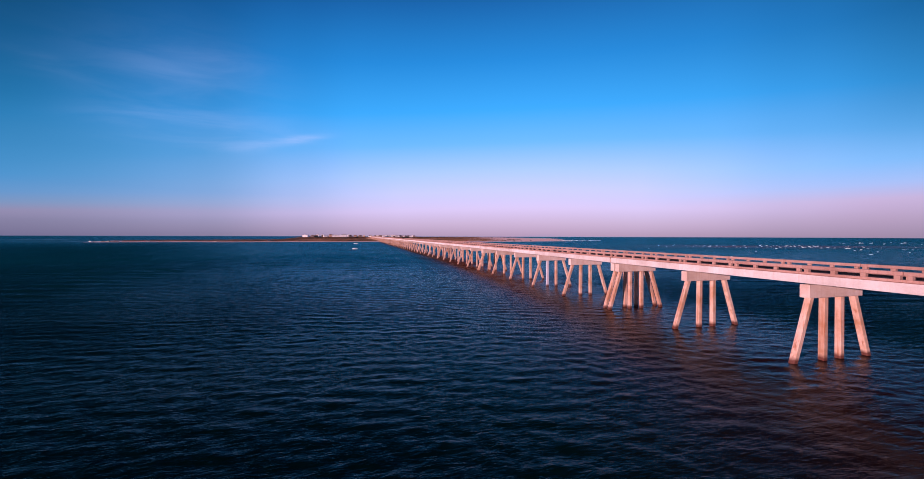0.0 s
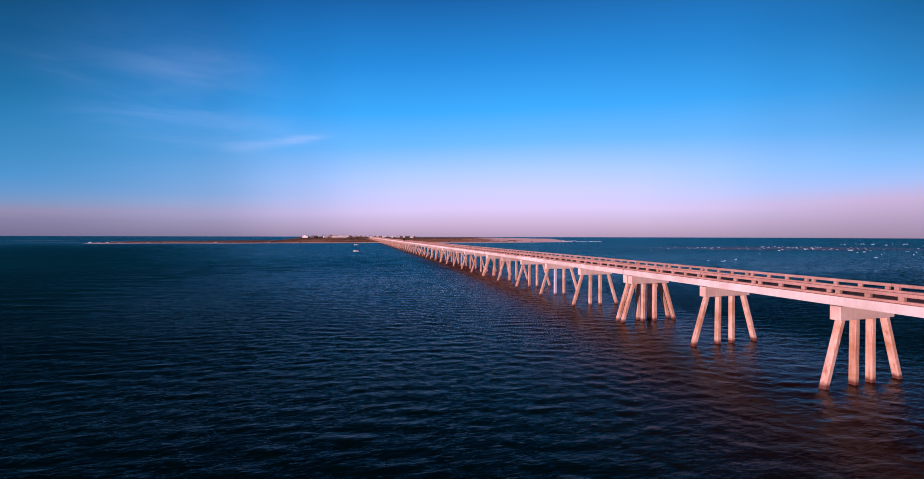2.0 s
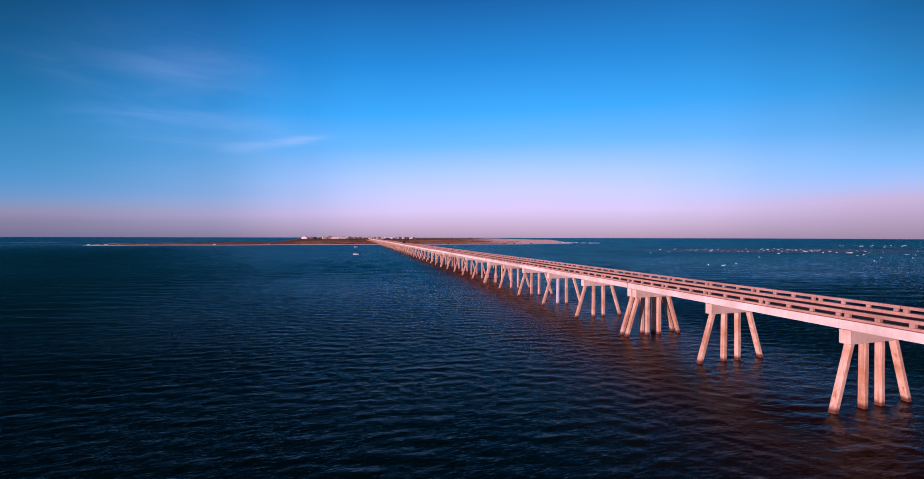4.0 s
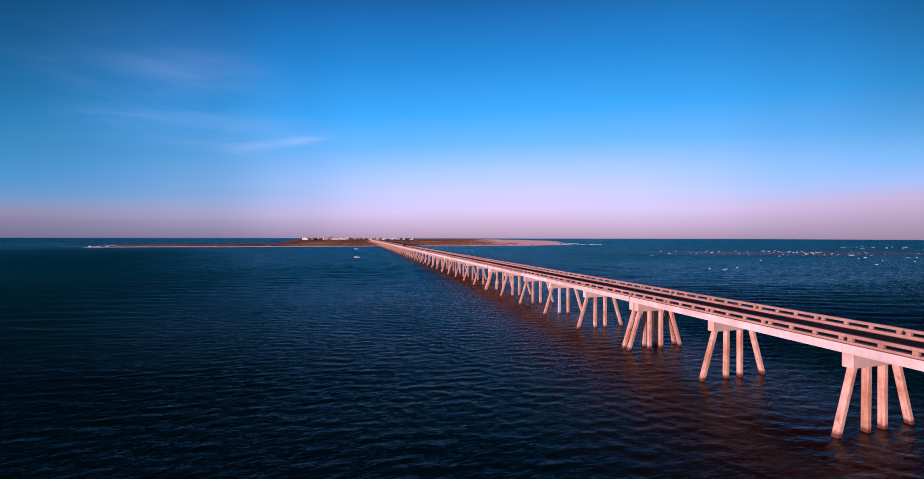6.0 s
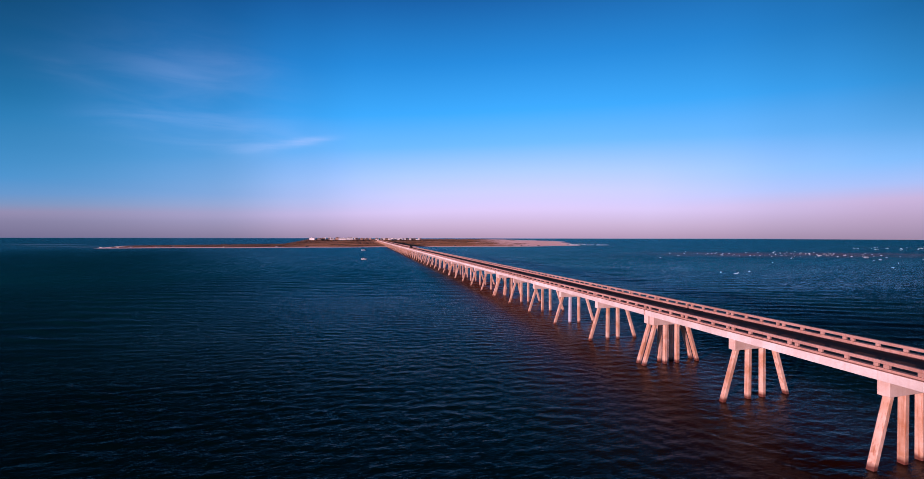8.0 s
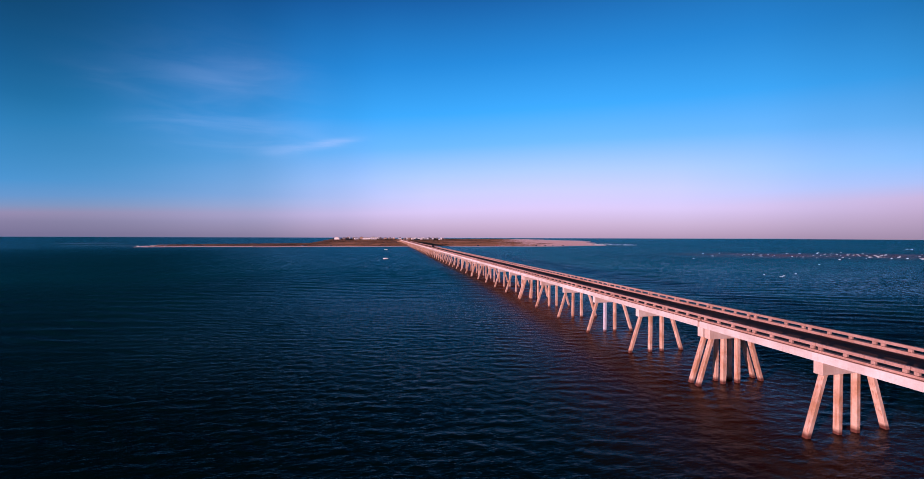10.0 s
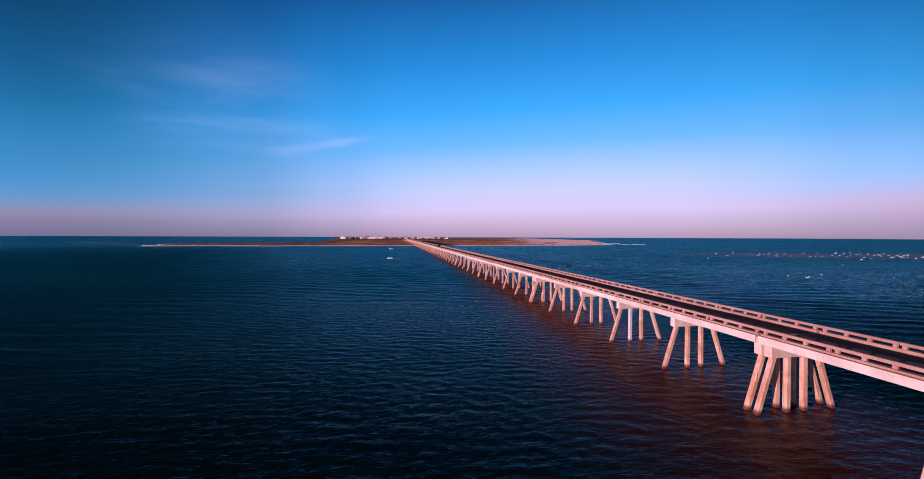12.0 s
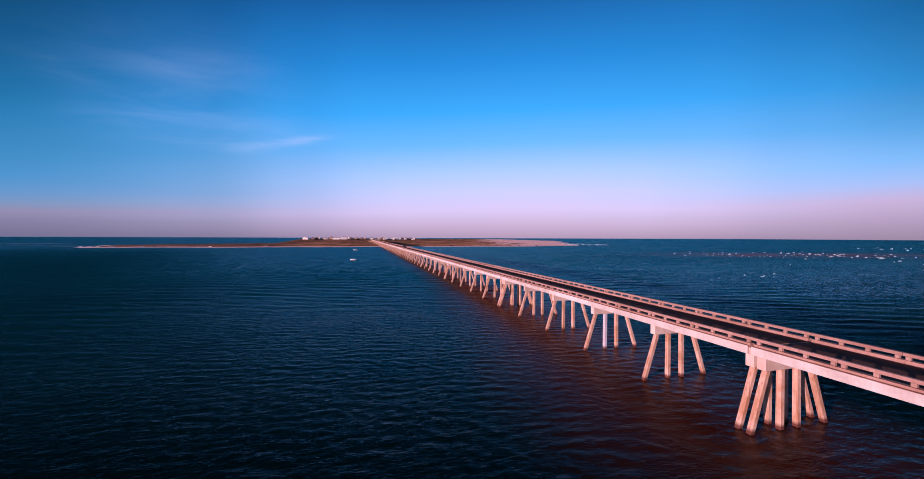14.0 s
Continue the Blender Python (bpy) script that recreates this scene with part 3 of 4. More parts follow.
def posts_at(L):
    out = []
    for h in (0, L / 2):
        out += [h + 0.33, h + 0.33 + (L / 2 - 0.66) / 3, h + 0.33 + (L / 2 - 0.66) * 2 / 3, h + L / 2 - 0.33]
    return out


bm = bmesh.new()
box(bm, -HALF + 0.09, HALF_FAR - 0.09, -JOINT_HALF + 0.004, JOINT_HALF - 0.004, EDGE_Z0 - 0.05, ROAD_Z - 0.02, 0.02)
joint_mesh = mesh_of("joint_filler", bm, M_CAP)
for J in joints():
    if -100 < J < SHORE_Y:
        put("joint_filler", joint_mesh, bridge, pose(0, J, 0))

far_posts = bmesh.new()
for a, b in spans():
    L = b - a
    deck_me, road_me, beam_mes = span_meshes(L, *(JOINT_HALF if any(abs(p - J) < 0.3 for J in joints()) else 0.0 for p in (a, b)))
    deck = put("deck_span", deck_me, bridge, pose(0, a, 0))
    put("road_surface", road_me, deck, label="dark worn asphalt lanes")
    for rail_x in RAIL_XS:
        for h, beam_me in zip((0, L / 2), beam_mes):
            if a > LAND_Y:
                far_beams.append((beam_me, rail_x, a + h))
            else:
                put("rail_beam", beam_me, deck, pose(rail_x, h, 0))
        for y in posts_at(L):
            if -34 < a < 190:
                put("rail_post", post_mesh, deck, pose(rail_x, y, 0))
            else:
                box(far_posts, rail_x - 0.15, rail_x + 0.15, a + y - 0.17, a + y + 0.17, PLINTH_Z, RAIL_Z - 0.28)
joined("far_rail_beams", far_beams, M_RAIL, bridge)
tagged(part("far_rail_posts", far_posts, M_POSTC, bridge), kind="stuff")


# ---- land ----
def shore_profile(X, Y):
    """How far inside the low island a place lies (negative: in the water)."""
    near = 652 + 9 * np.sin(X * 0.011) + 6 * np.sin(X * 0.037 + 1) - 12 * np.clip((-60 - X) / 300, 0, 1.5)
    near = near - 22 * np.exp(-((X - 205) / 95) ** 2) + 45 * np.clip((X - 230) / 150, 0, 3) ** 1.5
    left = (X + 425 + (Y - 640) * 0.30) * 1.3
    right = (np.interp(Y, [690, 1545, 2710], [400, 830, 960]) + 14 * np.sin(Y * 0.02) - X) * 0.4
    # a slim spit to the west; the body of the island falls back from it
    spit = np.interp(X, [-720, -560, -480, -400, -330, -230], [760, 775, 815, 870, 915, 985]) - Y
    body = np.minimum((X + 232 + (Y - 1000) * 0.10) * 1.2, 2750 - Y)
    back = np.maximum(spit, body)
    return np.minimum(np.minimum(Y - near, left), np.minimum(right, back))


def build_land():
    xs, ys = np.linspace(-760, 1500, 380), np.concatenate([np.linspace(590, 800, 90), np.linspace(806, 2900, 130)])
    X, Y = np.meshgrid(xs, ys)
    d = shore_profile(X, Y)
    rng = np.random.RandomState(8)
    rough = sum(np.sin(X * rng.uniform(.01, .08) + Y * rng.uniform(.01, .08) + rng.uniform(0, 6)) for _ in range(8)) / 8
    Z = np.where(d > 0, 0.9 * np.clip(d / 35, 0, 1) + 1.0 * np.clip((d - 30) / 60, 0, 1) * (0.8 + 0.8 * rough), -0.8 + 0 * d)
    Z = np.where((d <= 0) & (d > -12), d * 0.06, Z)
    nx, ny = len(xs), len(ys)
    idx = np.arange(nx * ny).reshape(ny, nx)
    quads = np.stack([idx[:-1, :-1], idx[:-1, 1:], idx[1:, 1:], idx[1:, :-1]], -1).reshape(-1, 4)
    me = bpy.data.meshes.new("ground")
    me.from_pydata(np.stack([X, Y, Z], -1).reshape(-1, 3).tolist(), [], quads.tolist())
    me.shade_smooth()
    me.materials.append(M_LAND)
    tagged(put("ground", me), "low sandy island with dry brown grass and pale beach", "island", kind="structure")


build_land()


# ---- island things ----
M_WHITE = plain("white_siding", (0.84, 0.88, 0.92), 0.7, vary=0.06)
M_CREAM = plain("tan_siding", (0.36, 0.25, 0.20), 0.75, vary=0.2)
M_GREY = plain("grey_siding", (0.20, 0.17, 0.18), 0.75, vary=0.2)
M_ROOF = plain("dark_shingle", (0.07, 0.05, 0.055), 0.85, vary=0.3)
M_ROOF_RED = plain("brown_shingle", (0.16, 0.075, 0.06), 0.85, vary=0.3)
M_ROOF_PALE = plain("pale_metal_roof", (0.62, 0.62, 0.66), 0.6, vary=0.15)
M_GLASS = plain("dark_glass", (0.02, 0.025, 0.03), 0.08, vary=0.1)
M_POST = plain("weathered_timber", (0.15, 0.11, 0.09), 0.9, vary=0.3)
M_RUBBER = plain("black_rubber", (0.015, 0.015, 0.015), 0.8)
M_GEL = plain("white_gelcoat", (0.80, 0.76, 0.76), 0.25, vary=0.06)
M_DARK = plain("dark_canvas", (0.05, 0.025, 0.028), 0.8)
M_METAL = plain("grey_metal", (0.35, 0.35, 0.37), 0.35, 0.8, vary=0.1)
M_FOAM = plain("sea_foam", (0.70, 0.86, 0.96), 0.9, vary=0.2, scale=0.8)


def ground_at(x, y):
    d = float(shore_profile(np.array([[float(x)]]), np.array([[float(y)]]))[0, 0])
    return 0.9 * min(1, max(0, d / 35)) + 0.8 * min(1, max(0, (d - 30) / 60))


def shore_y(x):
    """The y at which the beach rises out of the water at x."""
    y = 560.0
    while y < 900 and float(shore_profile(np.array([[float(x)]]), np.array([[y]]))[0, 0]) < 0:
        y += 2
    return y


def house(x, y, w, d, floors, wall, roof, stilts=3.0, gable=True, turn=0.0):
    """A beach house on stilts: posts, walls, gabled or hipped roof, a deck, windows on the sides that face the water."""
    z0 = ground_at(x, y) - 0.3
    base = tagged(new("beach_house"), "", "house", "houses on the island")
    base.matrix_basis = pose(x, y, z0, 0, 0, turn)
    h = stilts + floors * 3.1
    bm = bmesh.new()
    box(bm, -w / 2, w / 2, -d / 2, d / 2, stilts, h)
    part("wall", bm, wall, base)
    bm = bmesh.new()
    o, rise = 0.7, w * 0.17 if gable else w * 0.12
    if gable:
        a = [(-w / 2 - o, h), (w / 2 + o, h), (0, h + rise)]
        va = [bm.verts.new((p, -d / 2 - o, q)) for p, q in a]
        vb = [bm.verts.new((p, d / 2 + o, q)) for p, q in a]
        bm.faces.new(va), bm.faces.new(vb[::-1])
        for i in range(3):
            bm.faces.new((va[i], va[(i + 1) % 3], vb[(i + 1) % 3], vb[i]))
    else:
        lo = [bm.verts.new((sx * (w / 2 + o), sy * (d / 2 + o), h)) for sx, sy in ((-1, -1), (1, -1), (1, 1), (-1, 1))]
        hi = [bm.verts.new((sx * w * 0.2, 0, h + rise)) for sx in (-1, 1)]
        bm.faces.new(lo[::-1])
        bm.faces.new((lo[0], lo[1], hi[1], hi[0])), bm.faces.new((lo[2], lo[3], hi[0], hi[1]))
        bm.faces.new((lo[1], lo[2], hi[1])), bm.faces.new((lo[3], lo[0], hi[0]))
    part("roof", bm, roof, base)
    for i in range(max(3, int(w / 5)) + 1):
        n = max(3, int(w / 5))
        for yy in (-d / 2 + 0.3, d / 2 - 0.3):
            px = -w / 2 + 0.3 + (w - 0.6) * i / n
            bm = bmesh.new()
            box(bm, px - 0.2, px + 0.2, yy - 0.2, yy + 0.2, 0, stilts)
            part("stilt", bm, M_POST, base)
    bm = bmesh.new()
    box(bm, -w / 2, w / 2, -d / 2 - 2.4, -d / 2 - 0.01, stilts - 0.25, stilts)
    part("porch", bm, M_POST, base)
    n = max(2, int(w / 4))
    for f in range(floors):
        for i in range(n):
            cx = -w / 2 + w * (i + 0.5) / n
            z = stilts + f * 3.1 + 0.9
            bm = bmesh.new()
            box(bm, cx - 0.75, cx + 0.75, -d / 2 - 0.06, -d / 2 + 0.05, z, z + 1.5)
            part("window", bm, M_GLASS, base)
    bm = bmesh.new()
    box(bm, w * 0.22, w * 0.22 + 0.9, -0.4, 0.5, h, h + rise + 0.8)
    part("chimney", bm, wall, base)
    return base


LABELS = {M_WHITE.name: "white clapboard beach house on timber stilts among shrubs", M_CREAM.name: "tan wooden beach house on timber stilts among shrubs",
          M_GREY.name: "grey weathered beach house on timber stilts among shrubs"}
HOUSES = [  # x, y, width, depth, floors, wall, roof, hipped
    (-243, 1660, 22, 14, 2, M_WHITE, M_ROOF, 0), (-222, 1720, 14, 12, 2, M_GREY, M_ROOF, 1), (-205, 1690, 15, 12, 2, M_CREAM, M_ROOF_RED, 0),
    (-184, 1760, 13, 11, 2, M_GREY, M_ROOF, 1), (-165, 1650, 16, 13, 2, M_WHITE, M_ROOF, 1), (-147, 1700, 14, 11, 3, M_CREAM, M_ROOF, 0),
    (-124, 1640, 28, 14, 2, M_WHITE, M_ROOF_RED, 1), (-92, 1630, 24, 14, 3, M_WHITE, M_ROOF, 1), (-66, 1720, 14, 12, 2, M_GREY, M_ROOF, 0),
    (-45, 1760, 14, 12, 2, M_CREAM, M_ROOF_RED, 1), (-22, 1800, 13, 12, 3, M_GREY, M_ROOF, 0), (46, 1690, 13, 12, 3, M_WHITE, M_ROOF, 0),
    (68, 1740, 12, 11, 2, M_CREAM, M_ROOF, 1), (86, 1700, 12, 12, 3, M_WHITE, M_ROOF_RED, 0), (104, 1760, 14, 11, 3, M_WHITE, M_ROOF, 1),
    (121, 1690, 13, 12, 2, M_WHITE, M_ROOF, 0), (139, 1720, 14, 12, 3, M_WHITE, M_ROOF, 1), (160, 1800, 13, 12, 2, M_GREY, M_ROOF, 0),
    (182, 1830, 13, 12, 2, M_CREAM, M_ROOF_RED, 0), (206, 1860, 12, 11, 2, M_GREY, M_ROOF, 1), (24, 1850, 14, 12, 2, M_CREAM, M_ROOF, 0)]
rng = np.random.RandomState(31)
for i in range(20):
    x = rng.choice((rng.uniform(-30, 8), rng.uniform(52, 185), rng.uniform(52, 140))) if i % 4 else rng.uniform(-250, -60)
    HOUSES.append((round(x), round(rng.uniform(1780, 1990)), rng.uniform(9, 12.5), rng.uniform(8, 11), int(rng.choice((2, 3, 3))),
                   (M_WHITE, M_WHITE, M_CREAM, M_WHITE)[i % 4], (M_ROOF_PALE, M_ROOF_RED, M_ROOF_PALE)[i % 3], i % 2))
for i in range(18):
    HOUSES.append((12 + i * 11.6 + rng.uniform(-4, 4), 1630 + rng.uniform(0, 90), rng.uniform(6.5, 9.5), rng.uniform(7, 9), 2 if i % 3 else 1, (M_WHITE, M_WHITE, M_GREY, M_WHITE, M_CREAM)[i % 5], (M_ROOF, M_ROOF_RED)[i % 2], i % 2))
HOUSES = [(x, y, w, d, min(f, 2) if x > -60 else f, wall, M_ROOF_PALE if wall is M_WHITE else roof, hip) for x, y, w, d, f, wall, roof, hip in HOUSES]
for i, (x, y, w, d, f, wall, roof, hip) in enumerate(HOUSES):
    ob = house(x, y, w, d, f, wall, roof, 3.2, not hip, (i * 37) % 30 - 15)
    tagged(ob, LABELS[wall.name])

# a slim mast among the houses
mast = tagged(new("radio_mast"), "slim grey lattice mast standing among the houses", "mast")
mast.location = (150, 1760, 1.2)
bm = bmesh.new()
for a in range(3):
    c, q = math.cos(a * 2.094), math.sin(a * 2.094)
    box(bm, c * 0.5 - 0.12, c * 0.5 + 0.12, q * 0.5 - 0.12, q * 0.5 + 0.12, 0, 24)
part("leg_frame", bm, M_METAL, mast)
bm = bmesh.new()
for i in range(12):
    box(bm, -0.6, 0.6, -0.6, 0.6, 1 + i * 2, 1.12 + i * 2)
part("cross_bracing", bm, M_METAL, mast)


# low shrubs and grass tufts over the island
def make_shrub_material():
    m, nt, b = material("shrub_leaves", 0.9, 0.0, 0.2)
    r = nt.nodes.new("ShaderNodeNewGeometry").outputs["Random Per Island"]
    nt.links.new(ramp_node(nt, r, [(0.0, (0.07, 0.042, 0.022)), (0.4, (0.11, 0.060, 0.032)), (0.8, (0.16, 0.085, 0.048)), (1.0, (0.23, 0.135, 0.08))]), b.inputs["Base Color"])
    return m


M_SHRUB = make_shrub_material()


def clumps(name, spots, label):
    """Uneven tufts: each a squashed, ragged twenty-sided lump."""
    p = (1 + 5 ** 0.5) / 2
    ico = np.array([(-1, p, 0), (1, p, 0), (-1, -p, 0), (1, -p, 0), (0, -1, p), (0, 1, p), (0, -1, -p), (0, 1, -p), (p, 0, -1), (p, 0, 1), (-p, 0, -1), (-p, 0, 1)]) / 1.9
    tri = np.array([(0, 11, 5), (0, 5, 1), (0, 1, 7), (0, 7, 10), (0, 10, 11), (1, 5, 9), (5, 11, 4), (11, 10, 2), (10, 7, 6), (7, 1, 8),
                    (3, 9, 4), (3, 4, 2), (3, 2, 6), (3, 6, 8), (3, 8, 9), (4, 9, 5), (2, 4, 11), (6, 2, 10), (8, 6, 7), (9, 8, 1)])
    rng = np.random.RandomState(12)
    vs, fs = [], []
    for i, (x, y, z, rx, rz) in enumerate(spots):
        q = ico * rng.uniform(0.65, 1.35, (12, 1)) * (rx, rx * rng.uniform(0.7, 1.2), rz) + (x, y, z + rz * 0.3)
        vs.append(q)
        fs.append(tri + 12 * i)
    me = bpy.data.meshes.new(name)
    me.from_pydata(np.concatenate(vs).tolist(), [], np.concatenate(fs).tolist())
    me.materials.append(M_SHRUB)
    tagged(put(name, me), label, "shrub", kind="stuff")


rng = np.random.RandomState(21)
spots = []
xs, ys = rng.uniform(-680, 700, 24000), 600 + rng.uniform(0, 1, 24000) ** 1.7 * 1750
dd = shore_profile(xs[None, :], ys[None, :])[0]
patch = np.sin(xs * 0.021 + 1) + np.sin(ys * 0.013 + xs * 0.007) + np.sin(xs * 0.06 - ys * 0.03)
for x, y, d, q in zip(xs, ys, dd, patch):
    if d < 34 or abs(x - XC) < 16 or x - 0.3 * y > -120 + 110 * q or q < -0.9 or (x < -230 and rng.rand() < 0.8):
        continue
    far = min(1.0, (y - 600) / 1200)
    spots.append((x, y, 0.9 + 0.7 * min(1, (d - 30) / 60), rng.uniform(1.0, 2.6) * (1 + 1.6 * far), rng.uniform(0.15, 0.42) * (1 + 0.8 * far)))
for x in rng.uniform(-255, 260, 420):
    spots.append((x, rng.uniform(1720, 1950), 1.4, rng.uniform(3, 7), rng.uniform(1.6, 3.8)))
clumps("shrub_cover", spots, "dry brown shrubs and grass tufts over the island")


# road from the bridge's end on to the island
def approach():
    bm = bmesh.new()
    rows = []
    for y in np.linspace(SHORE_Y - 4, 1690, 60):
        z = 2.1 + 5.5 * max(0.0, 1 - max(0, (y - SHORE_Y)) / 150) ** 1.6
        x = XC + 0.00004 * max(0, y - 900) ** 2
        rows.append([bm.verts.new(p) for p in ((x - 4.3 - z * 2.0, y, 0.2), (x - 4.3, y, z), (x + 4.3, y, z), (x + 4.3 + z * 2.0, y, 0.2))])
    for a, b in zip(rows, rows[1:]):
        for i in range(3):
            f = bm.faces.new((a[i], a[i + 1], b[i + 1], b[i]))
            f.material_index = 1 if i == 1 else 0
    bm.faces.new(rows[0][::-1])
    me = mesh_of("road", bm, M_EMBANK, M_ASPHALT)
    tagged(put("road", me), "asphalt road on a sandy embankment", "road", kind="structure")


M_EMBANK = plain("sandy_bank", (0.42, 0.30, 0.23), 0.95, vary=0.35, scale=0.2)
approach()


# ---- vehicles ----
def paint(name, colour):
    return plain(name, colour, 0.3, 0.0, vary=0.05)


def wheel_mesh(r, w):
    bm = bmesh.new()
    bmesh.ops.create_cone(bm, cap_ends=True, segments=16, radius1=r, radius2=r, depth=w, matrix=pose(0, 0, 0, 0, 90, 0))
    return mesh_of("wheel", bm, M_RUBBER)


WHEEL = wheel_mesh(0.38, 0.26)


def vehicle(kind, label, colour, x, y, z, turn, pickup=True):
    """A pickup or closed four-wheel-drive car: body with cab, glass, wheels, bumpers, lamps."""
    car = tagged(new(kind), label, "car")
    car.matrix_basis = pose(x, y, z, 0, 0, turn)
    side = [(-2.6, 0.45), (2.55, 0.45), (2.6, 0.95), (1.35, 1.05), (0.75, 1.72), (-0.55, 1.75), (-0.8, 1.1), (-2.6, 1.1)] if pickup else \
           [(-2.3, 0.45), (2.3, 0.45), (2.35, 0.95), (1.2, 1.08), (0.65, 1.75), (-2.1, 1.75), (-2.3, 1.1)]
    bm = bmesh.new()
    a = [bm.verts.new((-0.92 if q < 1.2 else -0.74, p, q)) for p, q in side]
    b = [bm.verts.new((0.92 if q < 1.2 else 0.74, p, q)) for p, q in side]
    n = len(side)
    bm.faces.new(a), bm.faces.new(b[::-1])
    for i in range(n):
        bm.faces.new((a[i], a[(i + 1) % n], b[(i + 1) % n], b[i]))
    part("body", bm, colour, car)
    back = -0.5 if pickup else -1.9
    for s in (-1, 1):
        bm = bmesh.new()
        box(bm, min(s * 0.78, s * 0.90), max(s * 0.78, s * 0.90), back, 0.75, 1.16, 1.6)
        part("window", bm, M_GLASS, car)
        bm = bmesh.new()
        box(bm, s * 0.72 - 0.14, s * 0.72 + 0.14, 2.56, 2.64, 0.72, 0.88)
        part("headlight", bm, M_GEL, car)
    bm = bmesh.new()
    vs = [bm.verts.new(p) for p in ((-0.7, 1.36, 1.09), (0.7, 1.36, 1.09), (0.66, 0.83, 1.69), (-0.66, 0.83, 1.69))]
    bm.faces.new(vs)
    ext = bmesh.ops.extrude_face_region(bm, geom=list(bm.faces))
    bmesh.ops.translate(bm, vec=(0, 0.03, 0.03), verts=[v for v in ext["geom"] if isinstance(v, bmesh.types.BMVert)])
    part("windscreen", bm, M_GLASS, car)
    for p in (-1.55, 1.6):
        for s in (-1, 1):
            put("wheel", WHEEL, car, pose(s * 0.84, p, 0.38))
    bm = bmesh.new()
    box(bm, -0.9, 0.9, 2.58 if pickup else 2.33, 2.72 if pickup else 2.47, 0.45, 0.62, 0.03)
    part("bumper", bm, M_METAL, car)
    return car


P_BLACK, P_WHITE, P_RED, P_SILVER = paint("black_paint", (0.012, 0.012, 0.015)), paint("white_paint", (0.78, 0.76, 0.76)), paint("red_paint", (0.25, 0.03, 0.03)), paint("silver_paint", (0.4, 0.4, 0.43))
vehicle("pickup_truck", "black pickup truck driving on the bridge deck", P_BLACK, XC + 1.8, 335, ROAD_Z + 0.02, 0)
BEACH = [(-429, P_WHITE, "white", 1), (-409, P_BLACK, "black", 1), (-402, P_BLACK, "black", 0), (-386, P_WHITE, "white", 0), (-360, P_RED, "dark red", 1), (-353, P_WHITE, "white", 1),
         (-336, P_BLACK, "black", 0), (-255, P_BLACK, "black", 1), (-179, P_WHITE, "white", 0), (-174, P_BLACK, "black", 1), (-131, P_BLACK, "black", 1),
         (131, P_BLACK, "black", 0), (168, P_RED, "dark red", 1), (241, P_BLACK, "black", 1), (259, P_BLACK, "black", 0), (279, P_SILVER, "silver", 1), (306, P_BLACK, "black", 1)]
for i, (x, colour, word, pick) in enumerate(BEACH):
    y = shore_y(x) + 13 + (i * 5) % 7
    ob = vehicle("pickup_truck" if pick else "jeep", f"{word} {'pickup truck' if pick else 'four-wheel-drive car'} parked on the pale beach", colour, x, y, ground_at(x, y), 60 + (i * 47) % 80, bool(pick))
    tagged(ob, group="cars on the beach")


# ---- boats ----
def motor_boat(x, y, length, turn, label):
    """A small open motor boat: hull, rub rail, console with screen, canopy on poles, outboard motor."""
    boat = tagged(new("motor_boat"), label, "boat")
    k = length / 6.0
    boat.matrix_basis = pose(x, y, 0.0, 0, 0, turn)
    bm = bmesh.new()
    rows = []
    for i in range(9):
        t = i / 8
        py = (-3.0 + 6.0 * t) * k
        half = 1.15 * k * (1 - max(0, t - 0.45) ** 2 * 3.1)
        top = (0.75 + 0.35 * t * t) * k
        rows.append([bm.verts.new(p) for p in ((-half, py, top), (-half * 0.85, py, 0.1), (0, py, -0.25), (half * 0.85, py, 0.1), (half, py, top), (half * 0.86, py, top), (half * 0.74, py, 0.32), (-half * 0.74, py, 0.32), (-half * 0.86, py, top))])
    for a, b in zip(rows, rows[1:]):
        for i in range(9):
            bm.faces.new((a[i], a[(i + 1) % 9], b[(i + 1) % 9], b[i]))
    bm.faces.new(rows[0][::-1]), bm.faces.new(rows[-1])
    part("hull", bm, M_GEL, boat)
    bm = bmesh.new()
    box(bm, -0.42 * k, 0.42 * k, -0.5 * k, 0.25 * k, 0.3, 1.25 * k, 0.05)
    part("console", bm, M_GEL, boat)
    bm = bmesh.new()
    box(bm, -0.4 * k, 0.4 * k, 0.2 * k, 0.26 * k, 1.25 * k, 1.62 * k)
    part("windscreen", bm, M_GLASS, boat)
    for sx in (-0.7, 0.7):
        for sy in (-0.7, 0.45):
            bm = bmesh.new()
            box(bm, sx * k - 0.03, sx * k + 0.03, sy * k - 0.03, sy * k + 0.03, 0.3, 2.1 * k)
            part("canopy_pole", bm, M_METAL, boat)
    bm = bmesh.new()
    box(bm, -0.95 * k, 0.95 * k, -1.1 * k, 0.8 * k, 2.1 * k, 2.2 * k, 0.04)
    part("canopy", bm, M_DARK, boat, "dark canvas canopy")
    bm = bmesh.new()
    box(bm, -0.22 * k, 0.22 * k, -3.5 * k, -3.02 * k, 0.55 * k, 1.3 * k, 0.06)
    box(bm, -0.08 * k, 0.08 * k, -3.35 * k, -3.15 * k, -0.4, 0.55 * k)
    part("outboard_motor", bm, M_DARK, boat)


motor_boat(-37, 273, 4.2, 78, "small white motor boat with dark canopy on the water")
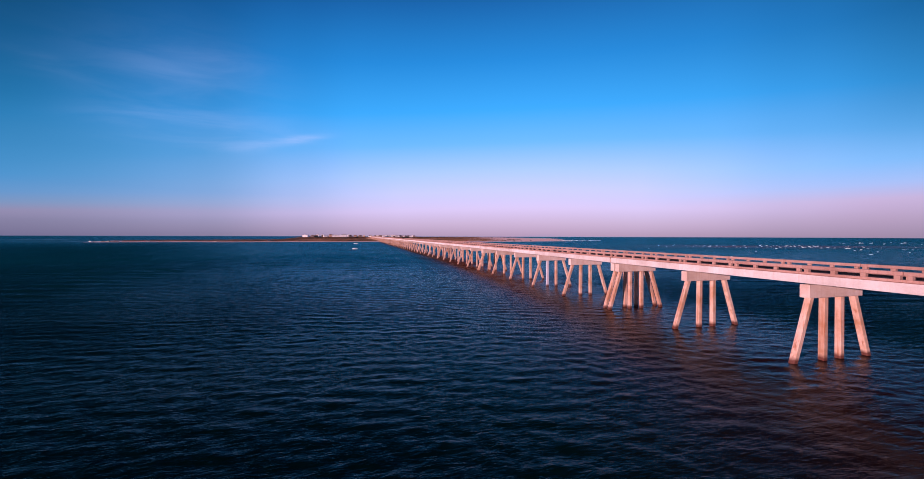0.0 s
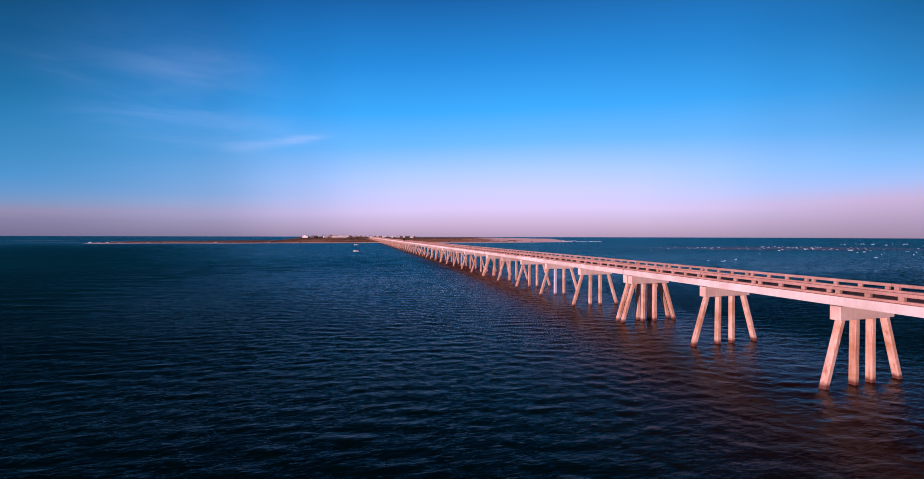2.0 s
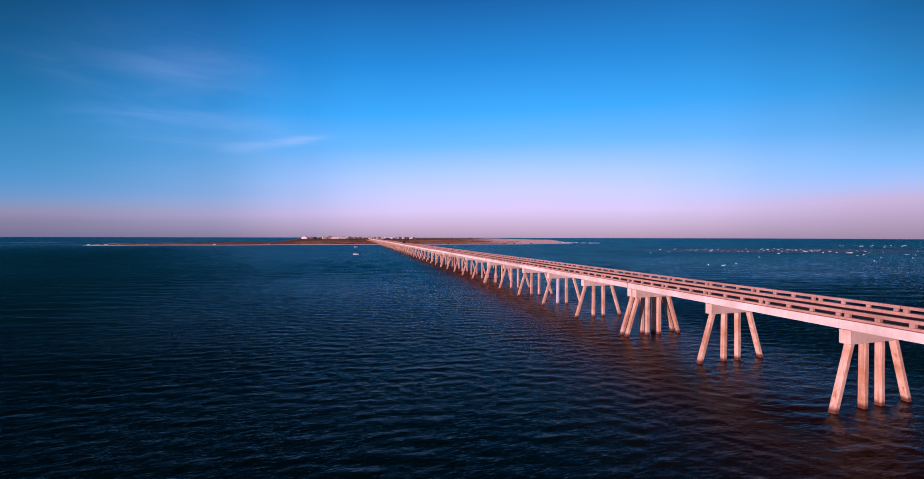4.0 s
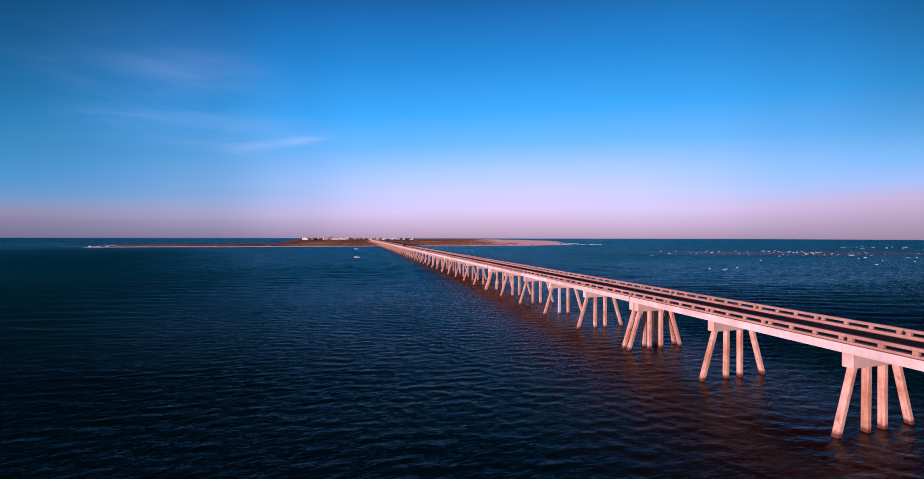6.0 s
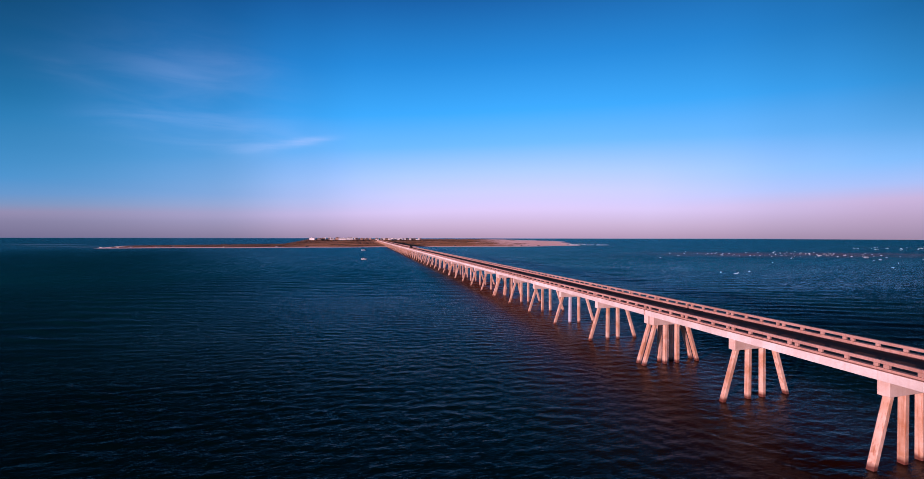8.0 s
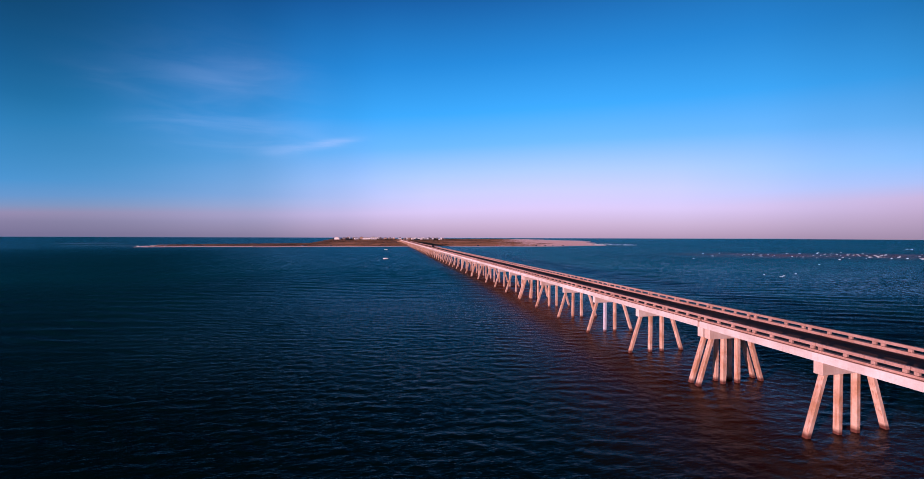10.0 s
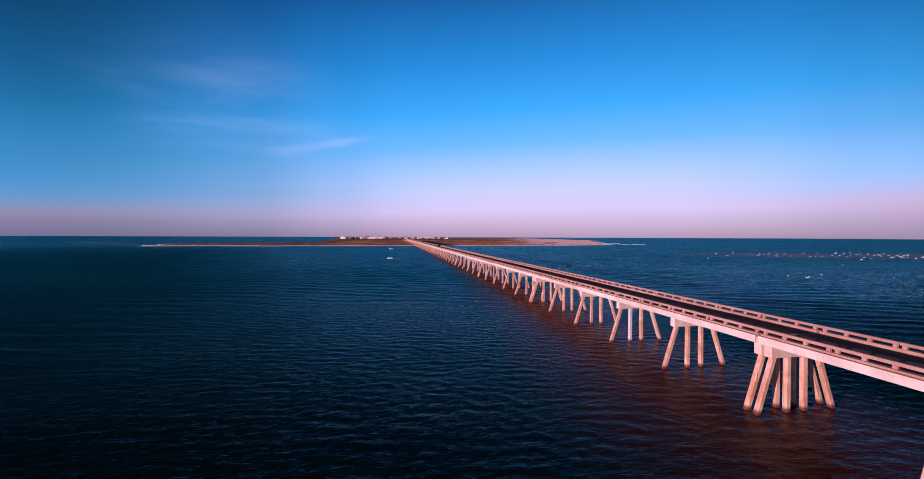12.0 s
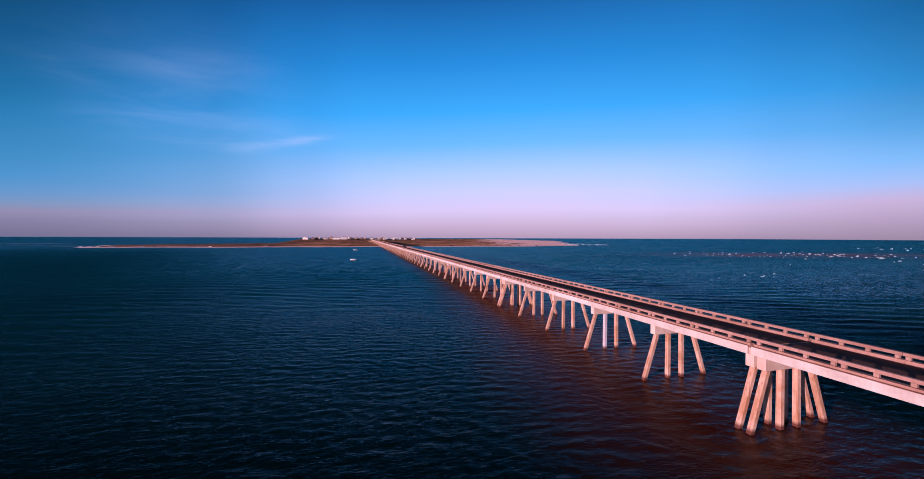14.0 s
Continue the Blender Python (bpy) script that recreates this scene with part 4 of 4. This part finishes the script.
motor_boat(-37.5, 486, 5.2, 96, "white motor boat with canopy anchored off the beach")


# ---- surf ----
def surf(name, spots, label):
    """Broken crests: low ragged ridges of foam, laid level across the camera's view."""
    rng = np.random.RandomState(5)
    bm = bmesh.new()
    along, across = Vector((0.969, -0.247, 0)), Vector((0.247, 0.969, 0))
    for x, y, length, width, height in spots:
        n = max(4, int(length / 1.2))
        prev = None
        sway = rng.uniform(0, 6.28)
        for i in range(n + 1):
            t = i / n
            env = math.sin(math.pi * min(1, max(0.02, t))) ** 0.5 * rng.uniform(0.45, 1.0)
            c = Vector((x, y, 0)) + along * (length * (t - 0.5)) + across * (math.sin(t * 5 + sway) * width * 0.6)
            ring = [bm.verts.new(c + across * (width * env * o) + Vector((0, 0, height * env * up))) for o, up in ((-0.6, -0.3), (-0.25, 0.7), (0.1, 1.0), (0.5, 0.35), (0.75, -0.3))]
            if prev:
                for j in range(4):
                    bm.faces.new((prev[j], ring[j], ring[j + 1], prev[j + 1]))
            prev = ring
    tagged(put(name, mesh_of(name, bm, M_FOAM)), label, "surf", kind="stuff")


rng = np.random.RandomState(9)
# breakers placed to fit the camera's view, from its spot and axes
VIEW_SPOT = Vector((-33, -28, 0))
VIEW_FORWARD, VIEW_RIGHT = Vector((0.247, 0.969, 0)), Vector((0.969, -0.247, 0))
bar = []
# groups of breakers: middle, number, spread across and away from the view, size
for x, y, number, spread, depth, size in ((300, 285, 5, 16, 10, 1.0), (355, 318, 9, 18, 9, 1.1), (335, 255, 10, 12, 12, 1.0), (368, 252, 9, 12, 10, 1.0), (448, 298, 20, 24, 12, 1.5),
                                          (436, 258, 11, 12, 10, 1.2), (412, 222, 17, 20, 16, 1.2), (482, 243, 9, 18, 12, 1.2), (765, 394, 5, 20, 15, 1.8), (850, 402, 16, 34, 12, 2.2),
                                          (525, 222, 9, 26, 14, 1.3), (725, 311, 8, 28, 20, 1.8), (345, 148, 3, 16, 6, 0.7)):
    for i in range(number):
        p = Vector((x, y, 0)) + VIEW_RIGHT * rng.normal(0, spread) + VIEW_FORWARD * rng.normal(0, depth * 2.2)
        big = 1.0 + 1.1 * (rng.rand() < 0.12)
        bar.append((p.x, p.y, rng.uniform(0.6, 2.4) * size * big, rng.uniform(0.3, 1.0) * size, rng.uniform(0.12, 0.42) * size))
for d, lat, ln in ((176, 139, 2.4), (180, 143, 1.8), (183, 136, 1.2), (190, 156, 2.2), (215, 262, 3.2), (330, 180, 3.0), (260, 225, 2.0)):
    p = VIEW_SPOT + VIEW_FORWARD * d + VIEW_RIGHT * lat
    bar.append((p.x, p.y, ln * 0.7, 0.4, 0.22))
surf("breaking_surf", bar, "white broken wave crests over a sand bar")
tip = []
for i in range(46):
    tip.append((rng.uniform(400, 520), rng.uniform(730, 900), rng.uniform(4, 16), rng.uniform(1.2, 3.0), rng.uniform(0.3, 0.8)))
surf("shore_surf", tip, "white surf breaking off the sandy point")
